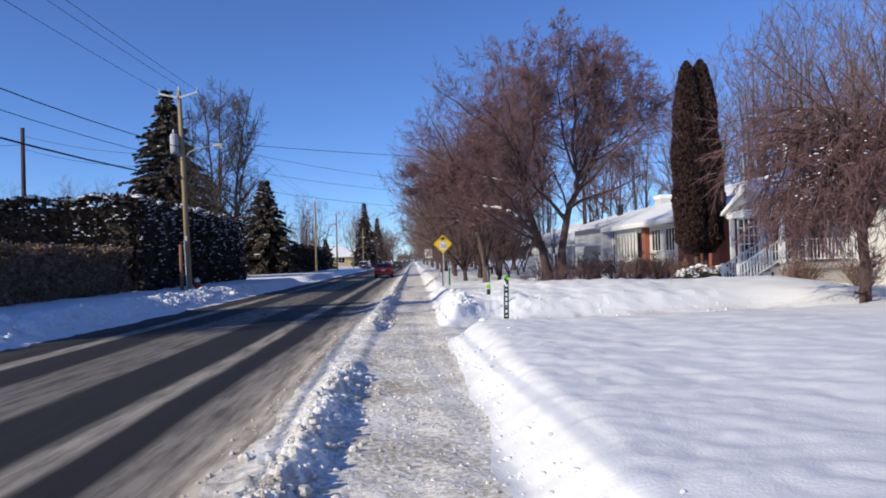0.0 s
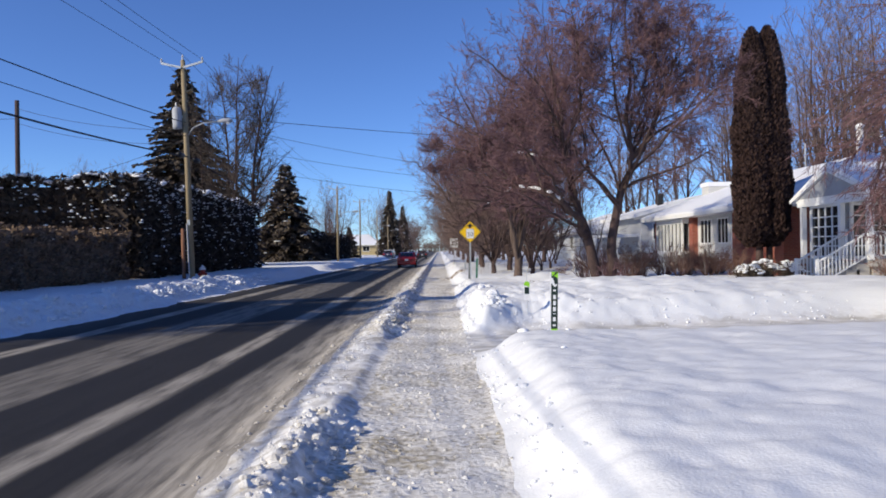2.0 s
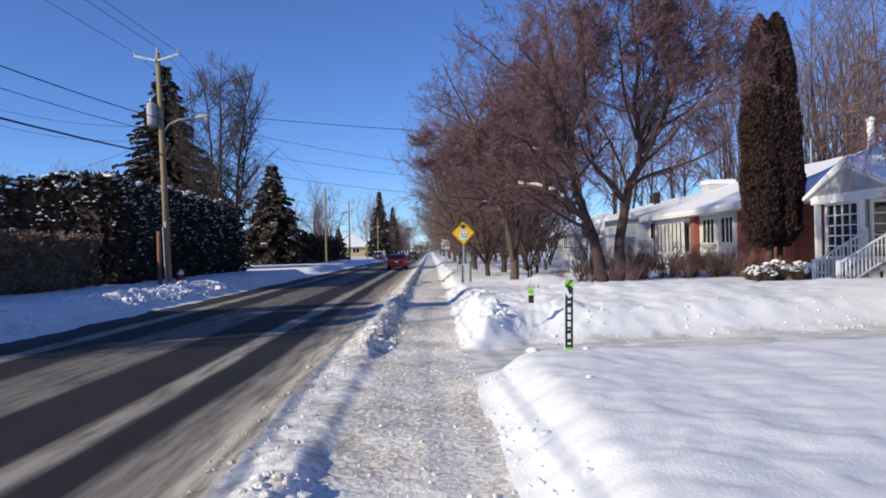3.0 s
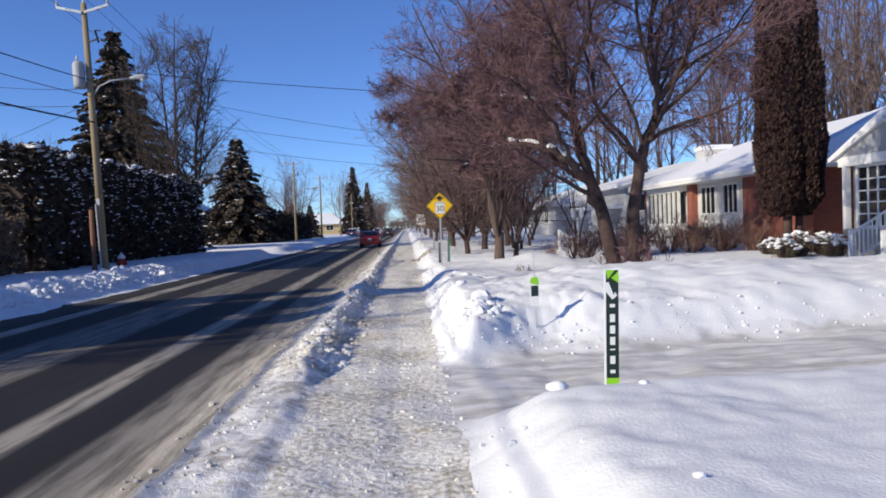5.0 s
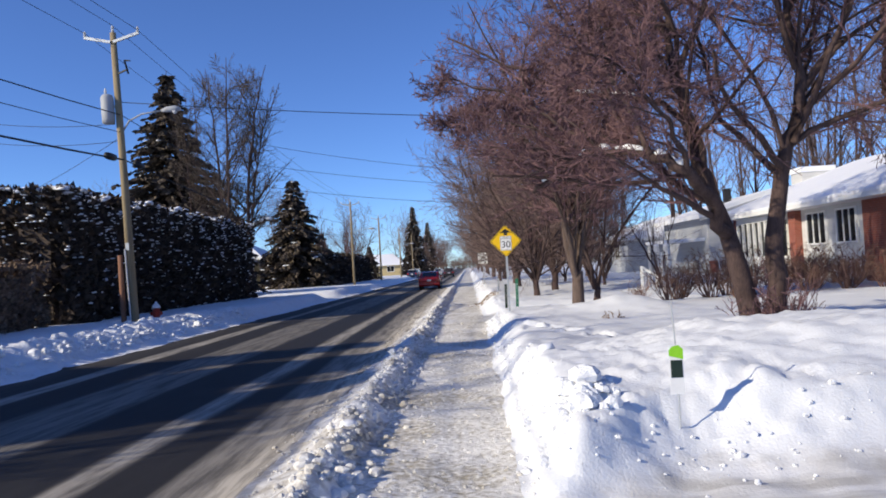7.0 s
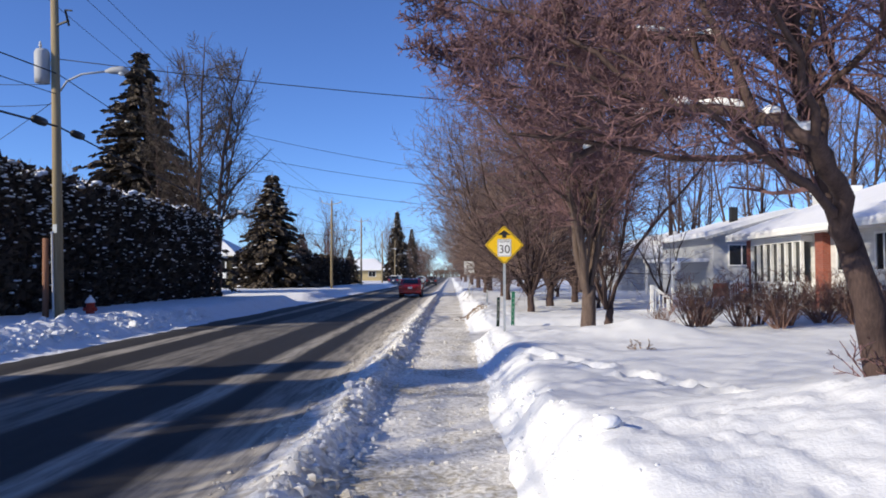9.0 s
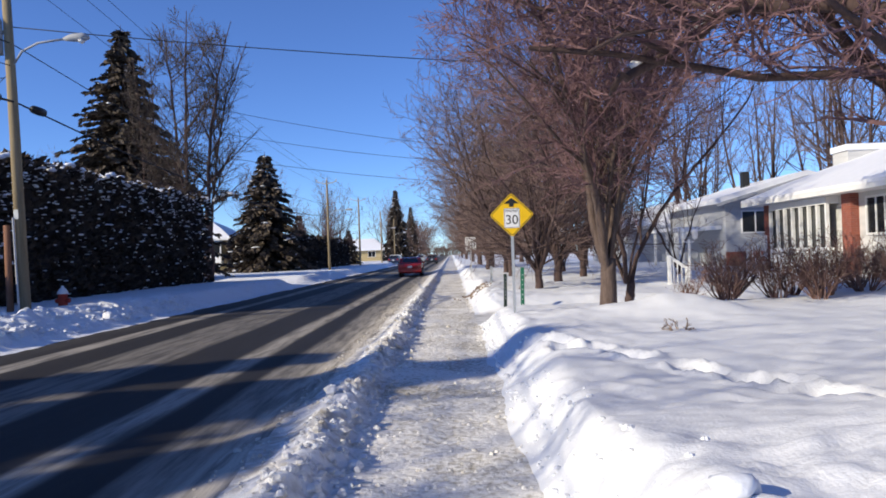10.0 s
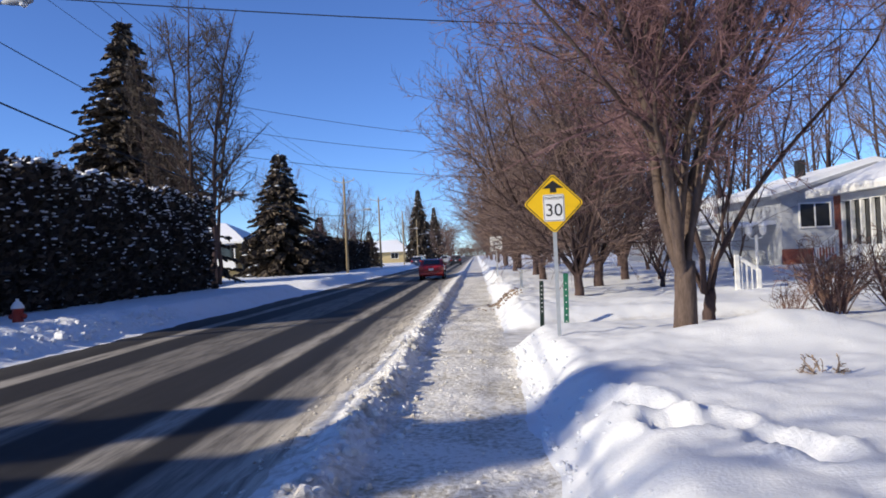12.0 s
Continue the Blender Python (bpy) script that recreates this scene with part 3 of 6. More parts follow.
def sprout(rng, pts, radii, level, spec, limbs, twigs, keep=None, fine=0.0045):
    """Children along a branch, down to the twigs. spec: one row a level: (number, share of length, spread, bits, bend, lift, from)."""
    if level >= len(spec):
        return
    number, share, spread, bits, bend, lift, begin = spec[level]
    length = sum((b - a).length for a, b in zip(pts, pts[1:]))
    if level == 0 and length < 4.5:
        number = max(3, round(number * length / 4.5))
    for k in range(number):
        t = begin + (1 - begin) * (k + rng.random()) / number
        p, d = along(pts, t)
        r = radii[0] + (radii[-1] - radii[0]) * t
        way = sideways(rng, d, spread)
        ln = length * share * rng.uniform(0.6, 1.15) * (1.15 - 0.5 * t)
        r0 = max(fine, r * rng.uniform(0.38, 0.58))
        q = wander(rng, p, way, ln, r0, max(fine * 0.7, r0 * 0.35), bits, bend, lift)
        if keep and not keep(q[0][-1]):
            continue
        (twigs if level >= 1 else limbs).append(q)
        sprout(rng, *q, level + 1, spec, limbs, twigs, keep, fine)


def bare_tree(name, m, label, mains, spec, seed, twig="twig", category="tree", group="", trunks=1, fine=0.0045, keep=None, bole=0, bark="bark"):
    """A leafless tree. mains: the stems, as points and radii; the first `trunks` of them are the trunk."""
    rng = random.Random(seed)
    ob = thing(name, m, label, category, group)
    limbs, twigs = [], []
    for pts, radii in mains[bole:]:
        sprout(rng, pts, radii, 0, spec, limbs, twigs, keep, fine)
    s = Shell()
    for pts, radii in mains[:trunks]:
        s.tube(pts, radii, 9)
    part("trunk", s, M[bark], ob, smooth=True)
    s = Shell()
    for pts, radii in mains[trunks:] + limbs:
        s.tube(pts, radii, 5, False)
    if s.v:
        part("branching", s, M[bark], ob, smooth=True)
    s = Shell()
    for pts, radii in twigs:
        if len(pts) == 2:
            s.spike(pts[0], pts[1], radii[0])
        else:
            s.tube(pts, radii, 3, False)
    part("crown", s, M[twig], ob, "dense leafless twigs")
    return ob


def stem(rng, base, way, length, r0, r1, bits=7, bend=0.09, lift=0.25):
    return wander(rng, Vector(base), Vector(way), length, r0, r1, bits, bend, lift)


def route(rng, pts, r0, r1, bits=3, jitter=0.04, taper=0.8):
    """A stem through given places, with small crooks between them."""
    out = []
    pts = [Vector(p) for p in pts]
    for a, b in zip(pts, pts[1:]):
        for i in range(bits):
            out.append(a.lerp(b, i / bits) + Vector((rng.gauss(0, jitter), rng.gauss(0, jitter), rng.gauss(0, jitter))) * (1 if i else 0))
    out.append(pts[-1])
    n = len(out) - 1
    return out, [r0 + (r1 - r0) * (i / n) ** taper for i in range(n + 1)]


def snow_on(pts, r, a, b, rng, s):
    """Snow lying along a branch between the shares a and b of its length."""
    n = max(3, int(12 * (b - a)))
    line = [along(pts, a + (b - a) * i / n)[0] + Vector((0, 0, r * 1.55)) for i in range(n + 1)]
    s.tube(line, [r * rng.uniform(0.7, 1.35) * (0.35 if i in (0, n) else 1) for i in range(n + 1)], 7)


# the old twin-stemmed tree whose limbs arch over the pavement
rng = random.Random(5)
B = Vector((4.45, 23.3, 0.25))
arch = route(rng, [(-0.42, -0.05, 1.65), (-0.8, -0.55, 2.2), (-1.2, -1.0, 2.5), (-1.55, -0.85, 2.7), (-1.9, -0.6, 2.85), (-2.4, -0.45, 2.92), (-3.04, -0.4, 2.5), (-3.2, -0.4, 2.38)], 0.105, 0.025, 3, 0.03)
high = route(rng, [(-0.85, 0.0, 3.3), (-1.4, 0.3, 3.75), (-2.3, 0.6, 3.95), (-3.4, 1.0, 4.6), (-4.3, 1.3, 5.2)], 0.06, 0.015)
left = route(rng, [(0, 0, 0), (-0.15, 0, 0.55), (-0.32, 0, 1.37), (-0.6, 0, 2.25), (-0.8, 0, 3.03), (-0.95, 0, 4.0), (-1.0, 0.1, 4.9), (-1.3, 0.2, 6.6)], 0.175, 0.025, taper=1.0)
right = route(rng, [(0.15, 0.05, 0), (0.23, 0, 0.55), (0.27, 0, 1.55), (0.45, 0, 2.5), (0.72, 0, 3.25), (0.85, 0, 3.8), (0.72, 0.1, 4.75), (0.9, 0.3, 6.2), (0.8, 0.3, 8.0)], 0.16, 0.02, taper=1.0)
mains = [left, right, arch, high,
         route(rng, [(0.85, 0.0, 3.7), (1.5, 0.0, 4.75), (2.0, 0.3, 6.0), (2.3, 0.5, 7.2)], 0.07, 0.015),
         route(rng, [(0.45, -0.05, 2.4), (-0.2, 0.5, 3.4), (-0.4, 0.9, 5.0), (-0.2, 1.2, 7.2)], 0.06, 0.015),
         route(rng, [(0.75, 0.0, 4.0), (0.3, -0.5, 5.2), (0.1, -0.8, 6.6), (0.2, -1.0, 8.0)], 0.05, 0.012),
         route(rng, [(0.6, -0.1, 2.9), (1.1, -0.4, 4.2), (1.6, -0.7, 5.6), (2.1, -0.9, 7.0)], 0.06, 0.012),
         route(rng, [(0.5, 0.0, 2.6), (1.0, 0.5, 4.0), (1.5, 0.8, 5.4), (2.0, 1.0, 6.6)], 0.05, 0.012),
         route(rng, [(-0.9, 0.0, 3.4), (-1.2, -0.9, 4.3), (-1.7, -1.5, 5.2), (-2.4, -1.9, 6.0)], 0.055, 0.012),
         route(rng, [(-1.6, -0.8, 2.65), (-1.9, -0.6, 3.6), (-2.5, -0.5, 4.6), (-3.1, -0.4, 5.6)], 0.05, 0.012),
         route(rng, [(-2.2, -0.5, 2.9), (-2.9, -0.2, 3.5), (-3.6, 0.1, 4.0), (-4.4, 0.3, 4.3)], 0.04, 0.01),
         route(rng, [(0.85, 0.1, 3.8), (1.5, -0.3, 4.4), (2.4, -0.4, 5.2), (3.2, -0.3, 6.2)], 0.05, 0.012),
         route(rng, [(0.72, 0.1, 4.6), (1.2, 0.4, 5.6), (1.6, 0.6, 6.8), (1.8, 0.8, 8.0)], 0.05, 0.012),
         route(rng, [(-0.95, 0.0, 4.0), (-0.6, -0.5, 5.0), (-0.7, -0.8, 6.2), (-0.9, -0.9, 7.4)], 0.05, 0.012),
         route(rng, [(-2.4, -0.45, 2.95), (-3.1, -0.35, 3.3), (-3.7, -0.25, 3.45), (-4.25, -0.2, 3.35)], 0.03, 0.008),
         route(rng, [(-1.2, -1.0, 2.5), (-1.5, -1.4, 3.1), (-2.2, -1.9, 3.7), (-3.0, -2.1, 4.0)], 0.045, 0.01),
         route(rng, [(-1.0, 0.1, 4.6), (-1.9, -0.2, 5.4), (-2.9, -0.3, 6.2), (-3.7, -0.4, 6.8)], 0.045, 0.01)]
old_tree = bare_tree("tree", Matrix.Translation(B), "old leafless twin-stemmed tree with snow on its arching limbs", mains,
                     [(15, 0.46, 48, 6, 0.17, 0.2, 0.34), (10, 0.5, 48, 4, 0.2, 0.12, 0.08), (9, 0.5, 46, 3, 0.24, 0.1, 0.08), (4, 0.6, 42, 1, 0.2, 0.1, 0.1)], 11, trunks=3, fine=0.006,
                     keep=lambda p: p.z > 2.15 + 0.25 * max(0.0, p.y) and p.z > 1.6 - 0.25 * p.x and (((p.x - 0.7) / 3.3) ** 2 + ((p.z - 4.6) / 4.5) ** 2 < 1 or (p.z < 5.7 + 0.25 * p.x and p.x > -5.2)))
rng = random.Random(8)
for pts, r, a, b in ((arch[0], 0.05, 0.28, 0.36), (arch[0], 0.046, 0.37, 0.45), (arch[0], 0.045, 0.5, 0.6), (arch[0], 0.046, 0.61, 0.69), (arch[0], 0.04, 0.72, 0.78), (arch[0], 0.035, 0.84, 0.88), (high[0], 0.04, 0.28, 0.38), (high[0], 0.036, 0.42, 0.52)):
    s = Shell()
    snow_on(pts, r, a, b, rng, s)
    part("snow", s, M["snowcap"], old_tree, "white snow lying on a limb", True)


def fan_tree(name, m, label, h, wide, stems, fork, seed, twig, spec, group="", thick=0.2, fine=0.0045, lift=0.5, bole=True, bark="bark", keep=None):
    """A short bole that forks into many steep stems."""
    rng = random.Random(seed)
    mains = []
    if bole:
        mains.append(route(rng, [(0, 0, -0.1), (0.01, 0, 0.12), (0.03, 0, fork * 0.5), (0.05, 0.02, fork)], thick * 1.15, thick * 0.85, 2, 0.01))
    for i in range(stems):
        a = 2 * math.pi * (i + rng.uniform(-0.3, 0.3)) / stems
        out = wide / h * rng.uniform(0.35, 1.1)
        grown = (stem(rng, (0.06 * math.cos(a), 0.06 * math.sin(a), fork * rng.uniform(0.75, 1.0)), (math.cos(a) * out, math.sin(a) * out, 1.0), (h - fork) * rng.uniform(0.8, 1.05), thick * (rng.uniform(0.5, 0.68) if i % 3 == 0 else rng.uniform(0.26, 0.42)), 0.012, 9, 0.14, lift))
        while keep and not keep(grown[0][-1]):
            grown = ([Vector((p.x * 0.9, p.y * 0.9, fork + (p.z - fork) * 0.97)) for p in grown[0]], grown[1])
        mains.append(grown)
    return bare_tree(name, m, label, mains, spec, seed + 1, twig, group=group, trunks=1, fine=fine, bole=1, bark=bark, keep=keep)


STREET = [(12, 0.42, 54, 3, 0.13, 0.2, 0.03), (9, 0.48, 44, 2, 0.16, 0.25, 0.06), (7, 0.55, 40, 1, 0.2, 0.15, 0.08)]
NEAR = [(16, 0.42, 48, 5, 0.15, 0.2, 0.12), (11, 0.46, 46, 3, 0.16, 0.2, 0.08), (8, 0.5, 40, 2, 0.2, 0.15, 0.08), (4, 0.6, 40, 1, 0.2, 0.1, 0.1)]
near_tree = fan_tree("tree", pose(3.15, 32.4, 0.3), "leafless bushy tree with a forked trunk standing in snow", 11.2, 3.4, 9, 1.05, 21, "twig", NEAR, thick=0.17, fine=0.0058, bark="bark_tan",
                     keep=lambda p: ((p.x + 0.2) / 4.2) ** 2 + (p.y / 4.4) ** 2 + ((p.z - 6.0) / 5.2) ** 2 < 1, group="trees beside the pavement")
thin_tree = fan_tree("tree", pose(3.85, 33.6, 0.35), "leafless bushy tree with several thin stems", 6.2, 1.7, 5, 0.5, 31, "twig", [(7, 0.42, 40, 5, 0.13, 0.35, 0.15), (6, 0.46, 40, 4, 0.16, 0.25, 0.1), (5, 0.5, 40, 1, 0.2, 0.1, 0.1)], thick=0.1, group="trees beside the pavement")
row_tree = fan_tree("tree", pose(4.1, 45.8, 0.35), "leafless grey-brown street tree with upright limbs", 9.3, 6.0, 12, 0.85, 41, "twig_mid", STREET, thick=0.16, fine=0.0085, group="trees beside the pavement")
for x, y, sc, turn in [(5.9, 50.5, 1.0, 70), (2.9, 41.5, 0.8, 200), (3.0, 53.5, 1.0, 130), (3.3, 61, 1.05, 250), (2.6, 69, 0.95, 15)]:
    copy_thing(row_tree, pose(x, y, 0.3, 0, 0, turn)).scale = (sc, sc, sc)
far_tree = fan_tree("tree", pose(3.4, 78, 0.3), "leafless brown street tree far down the pavement", 9.3, 5.8, 8, 1.0, 45, "twig_mid", [(8, 0.42, 52, 3, 0.13, 0.3, 0.06), (7, 0.48, 44, 2, 0.16, 0.25, 0.06), (5, 0.6, 40, 1, 0.2, 0.15, 0.08)], thick=0.2, fine=0.013, group="trees beside the pavement")
for x, y, sc, turn in [(2.8, 88, 1.05, 300), (3.2, 101, 1.0, 45), (3.0, 116, 1.05, 220), (3.3, 135, 1.1, 100), (3.0, 158, 1.15, 10), (3.4, 186, 1.2, 190), (7.5, 96, 1.2, 60), (8.0, 122, 1.2, 140), (9.5, 70, 1.1, 280), (7.0, 84, 1.0, 20), (3.0, 215, 1.2, 0), (-9.8, 185, 0.9, 30), (-9.6, 205, 1.0, 130), (-9.8, 225, 1.0, 230), (-10.5, 250, 1.2, 70), (-10.5, 275, 1.3, 170), (-11.0, 310, 1.5, 290), (-11, 350, 1.6, 10), (3.6, 250, 1.2, 80), (4.0, 300, 1.3, 210)]:
    copy_thing(far_tree, pose(x, y, 0.3, 0, 0, turn)).scale = (sc, sc, sc)

for x, y, sc, turn in [(5.6, 43.5, 0.66, 250), (9.6, 49.0, 0.75, 310), (7.0, 49.5, 0.7, 80), (6.0, 57.0, 0.8, 20), (9.0, 60.0, 0.85, 160)]:
    bush = copy_thing(thin_tree, pose(x, y, 0.3, 0, 0, turn))
    bush.scale = (sc * 1.25, sc * 1.25, sc)
    tagged(bush, "tall leafless bush on a snowy front lawn", "bush", "bare bushes on the lawns")

for x, y, sc, turn in [(-17.6, 108, 1.4, 40), (-15.8, 114, 1.2, 130), (-20.2, 111, 1.3, 250), (-16.5, 122, 1.1, 20)]:
    bush = copy_thing(thin_tree, pose(x, y, 0.3, 0, 0, turn))
    bush.scale = (sc * 1.6, sc * 1.6, sc)
    tagged(bush, "bushy leafless tree behind a dark hedge", "tree", "bare trees farther off")

# tall bare trees behind the houses
TALL = [(10, 0.38, 42, 4, 0.10, 0.5, 0.28), (7, 0.47, 42, 2, 0.14, 0.35, 0.12), (6, 0.55, 40, 1, 0.2, 0.2, 0.1)]


def tall_tree(name, m, label, h, wide, stems, seed, group, twig="twig_pale", spec=None, fine=0.0155, keep=None, rise=0.82):
    rng = random.Random(seed)
    mains = []
    for i in range(stems):
        a = 2 * math.pi * (i + rng.uniform(-0.3, 0.3)) / stems
        out = wide / h * rng.uniform(0.3, 1.0)
        mains.append(stem(rng, (0.6 * math.cos(a), 0.6 * math.sin(a), -0.1), (math.cos(a) * out, math.sin(a) * out, 1.0), h * rng.uniform(rise, 1.0), 0.2 * rng.uniform(0.8, 1.1), 0.02, 9, 0.045, 0.55))
    return bare_tree(name, m, label, mains, spec or TALL, seed + 1, twig, group=group, trunks=stems, fine=fine, keep=keep)


rng = random.Random(51)
mains = []
for bx, by, h, r, lean in ((-0.6, 0.3, 17.0, 0.2, -0.9), (-0.05, -0.4, 17.5, 0.21, 0.4), (1.0, 0.1, 16.9, 0.22, 2.1), (0.9, 1.2, 15.8, 0.15, 2.9), (-2.3, 0.6, 15.8, 0.12, -0.3), (-2.9, 0.2, 14.8, 0.10, -0.6)):
    mains.append(route(rng, [(bx, by, -0.1), (bx + 0.05 * lean, by, h * 0.25), (bx + 0.2 * lean, by, h * 0.5), (bx + 0.5 * lean, by, h * 0.78), (bx + lean, by, h)], r, 0.02, 3, 0.05))
broken = route(rng, [(0.9, 0, 4.4), (0.3, -0.4, 5.3), (-1.2, -0.8, 6.0), (-2.2, -1.0, 7.2)], 0.10, 0.02, 3, 0.05)
low = route(rng, [(1.05, 0, 4.2), (1.7, -0.3, 5.0), (2.6, -0.5, 5.4), (3.3, -0.6, 5.2)], 0.11, 0.03, 3, 0.05)
big_tree = bare_tree("tree", pose(-16.9, 66.0, 0.4), "tall leafless tree with several trunks and a rounded crown", mains + [broken, low],
                     [(26, 0.27, 48, 5, 0.12, 0.4, 0.26), (13, 0.42, 44, 3, 0.15, 0.15, 0.1), (9, 0.5, 42, 1, 0.2, 0.05, 0.1)], 52, "twig_dark", group="tall bare trees", trunks=6, fine=0.0125,
                     keep=lambda p: ((p.x - 0.8) / 4.5) ** 2 + (p.y / 4.5) ** 2 + ((p.z - 11.2) / 7.2) ** 2 < 1 or ((p.x + 2.5) / 2.0) ** 2 + (p.y / 2) ** 2 + ((p.z - 10.3) / 5.8) ** 2 < 1 or (p.z < 6.5 and abs(p.x) < 3.8))
s_ = Shell()
snow_on(low[0], 0.12, 0.3, 0.95, rng, s_)
part("snow", s_, M["snowcap"], big_tree, "white snow lying on a low limb", True)
back_tree = tall_tree("tree", pose(33, 52, 0.4), "tall leafless poplar-like tree behind the houses", 18.5, 4.2, 5, 61, "bare trees behind the houses")
for x, y, sc, turn in [(28.5, 55, 0.9, 40), (37, 50, 1.05, 100), (41.5, 52, 1.0, 200), (31, 60, 0.95, 270), (44, 47, 0.95, 310), (24, 62, 0.75, 150), (20.5, 66, 0.7, 20), (27, 70, 0.85, 80), (18, 74, 0.75, 240), (22, 82, 0.8, 330), (35, 64, 1.0, 170), (16, 90, 0.75, 15), (46, 56, 1.0, 60), (39, 58, 1.05, 300), (48, 50, 1.05, 222), (26, 50, 0.7, 12), (29, 48, 0.75, 190), (52, 60, 1.1, 45), (34, 45, 0.85, 77), (27.5, 43, 0.72, 133), (31, 40, 0.78, 250), (25.5, 54, 0.8, 5), (36, 42, 0.9, 160), (23, 58, 0.72, 290), (40, 45, 0.95, 25)]:
    copy_thing(back_tree, pose(x, y, 0.4, 0, 0, turn)).scale = (sc, sc, sc)
for x, y, sc, turn in [(-21, 104, 0.55, 20), (-25, 112, 0.6, 100), (-18, 128, 0.6, 200), (-15, 190, 0.75, 10), (-14, 215, 0.75, 90), (-17, 240, 0.85, 150), (-24, 165, 0.7, 220), (-13, 262, 0.8, 300), (-42, 88, 0.5, 50), (-36, 80, 0.5, 130), (-30, 74, 0.45, 250), (-50, 92, 0.55, 5)]:
    ob = copy_thing(back_tree, pose(x, y, 0.4, 0, 0, turn))
    ob.scale = (sc, sc, sc)
    tagged(ob, "leafless tree far down the street", group="bare trees farther off")

# the small weeping tree by the neighbour's steps
rng = random.Random(71)
mains = [route(rng, [(0, 0, -0.1), (0.05, 0, 0.8), (0.0, 0.05, 1.7)], 0.14, 0.11, 2, 0.02)]
for i in range(30):
    a = 2 * math.pi * i / 30 + rng.uniform(-0.2, 0.2)
    r = rng.uniform(1.4, 2.45)
    z = rng.uniform(2.6, 4.9)
    mains.append(route(rng, [(0, 0.05, 1.6), (math.cos(a) * r * 0.4, math.sin(a) * r * 0.4, z), (math.cos(a) * r * 0.8, math.sin(a) * r * 0.8, z * 0.92), (math.cos(a) * r * 1.05, math.sin(a) * r * 1.05, z * 0.5)], 0.06, 0.012))
weeping = bare_tree("small_tree", pose(10.6, 17.0, 0.3), "small weeping leafless tree with snow caught in its twigs", mains, [(11, 0.42, 50, 5, 0.16, -0.5, 0.12), (9, 0.48, 45, 3, 0.2, -0.6, 0.1), (7, 0.55, 45, 1, 0.2, -0.4, 0.1)], 72, "twig", category="tree", fine=0.0075)
s = Shell()
for pts, radii in mains[1:]:
    for k in range(7):
        t = rng.uniform(0.3, 0.9)
        p, d = along(pts, t)
        p = p + Vector((rng.gauss(0, 0.3), rng.gauss(0, 0.3), rng.uniform(-0.1, 0.25)))
        s.lump(p, rng.uniform(0.02, 0.07), rng.uniform(0.02, 0.07), rng.uniform(0.012, 0.025), rng)
part("snow", s, M["snowcap"], weeping, "small white cushions of snow on the twigs", True)["kind"] = "stuff"


def leaves(s, p, out, size, rng, n=1, flat=0.5):
    """Small pointed sprays that stand off a surface at p."""
    for _ in range(n):
        d = (out + Vector((rng.gauss(0, flat), rng.gauss(0, flat), rng.gauss(0, flat)))).normalized()
        w = d.orthogonal().normalized()
        w.rotate(Matrix.Rotation(rng.uniform(0, 6.28), 3, d))
        ln = size * rng.uniform(0.7, 1.3)
        s.face(p - w * ln * 0.3, p + d * ln * 0.6 - w * ln * 0.35, p + d * ln * 1.2, p + d * ln * 0.6 + w * ln * 0.35, p + w * ln * 0.3)


def conifer(name, m, label, h, wide, seed, group="", snow=1.0, size=0.3, whorls=None, dense=1.0):
    """A spruce: whorls of drooping boughs set with needle sprays, some laden with snow."""
    rng = random.Random(seed)
    ob = thing(name, m, label, "tree", group)
    s = Shell().tube([Vector((0, 0, -0.1)), Vector((0, 0, h * 0.5)), Vector((0, 0, h))], [h * 0.014, h * 0.009, 0.02], 8)
    part("trunk", s, M["bark"], ob, smooth=True)
    boughs, caps = Shell(), Shell()
    n = whorls or int(h * 2.4)
    for i in range(n):
        f = i / n
        z = h * (0.04 + 0.95 * f)
        r = wide * (1 - f) ** 0.85 * rng.uniform(0.85, 1.12) + 0.12
        k = max(4, int(dense * (6 + 9 * (1 - f))))
        for j in range(k):
            a = 2 * math.pi * (j + rng.uniform(-0.4, 0.4)) / k
            ln = r * rng.uniform(0.72, 1.12)
            droop = rng.uniform(0.15, 0.4)
            pts = [Vector((math.cos(a) * ln * t, math.sin(a) * ln * t, z + ln * (0.12 * t - droop * t * t))) for t in (0, 0.35, 0.7, 1.0)]
            boughs.tube(pts, [0.03, 0.022, 0.014, 0.006], 3, False)
            side = Vector((-math.sin(a), math.cos(a), 0))
            m_ = max(4, int(ln / (size * 0.42)))
            for q in range(m_):
                t = 0.15 + 0.85 * (q + rng.random()) / m_
                p, d = along(pts, t)
                for sg in (-1, 1, 0):
                    leaves(boughs, p, d * 0.8 + side * sg * 0.9 + Vector((0, 0, -0.25)), size * (1.15 - 0.5 * t) * rng.uniform(0.8, 1.4), rng, 1, 0.25)
            if rng.random() < 0.30 * snow:
                p, d = along(pts, rng.uniform(0.6, 0.97))
                caps.lump(p + Vector((0, 0, 0.05)), rng.uniform(0.1, 0.26) * size / 0.3, rng.uniform(0.1, 0.26) * size / 0.3, 0.05 + 0.05 * rng.random(), rng)
    part("foliage", boughs, M["needle"], ob, "dark drooping boughs of needles")
    if caps.v:
        part("snow", caps, M["snowcap"], ob, "patches of white snow on the boughs", True)["kind"] = "stuff"
    return ob


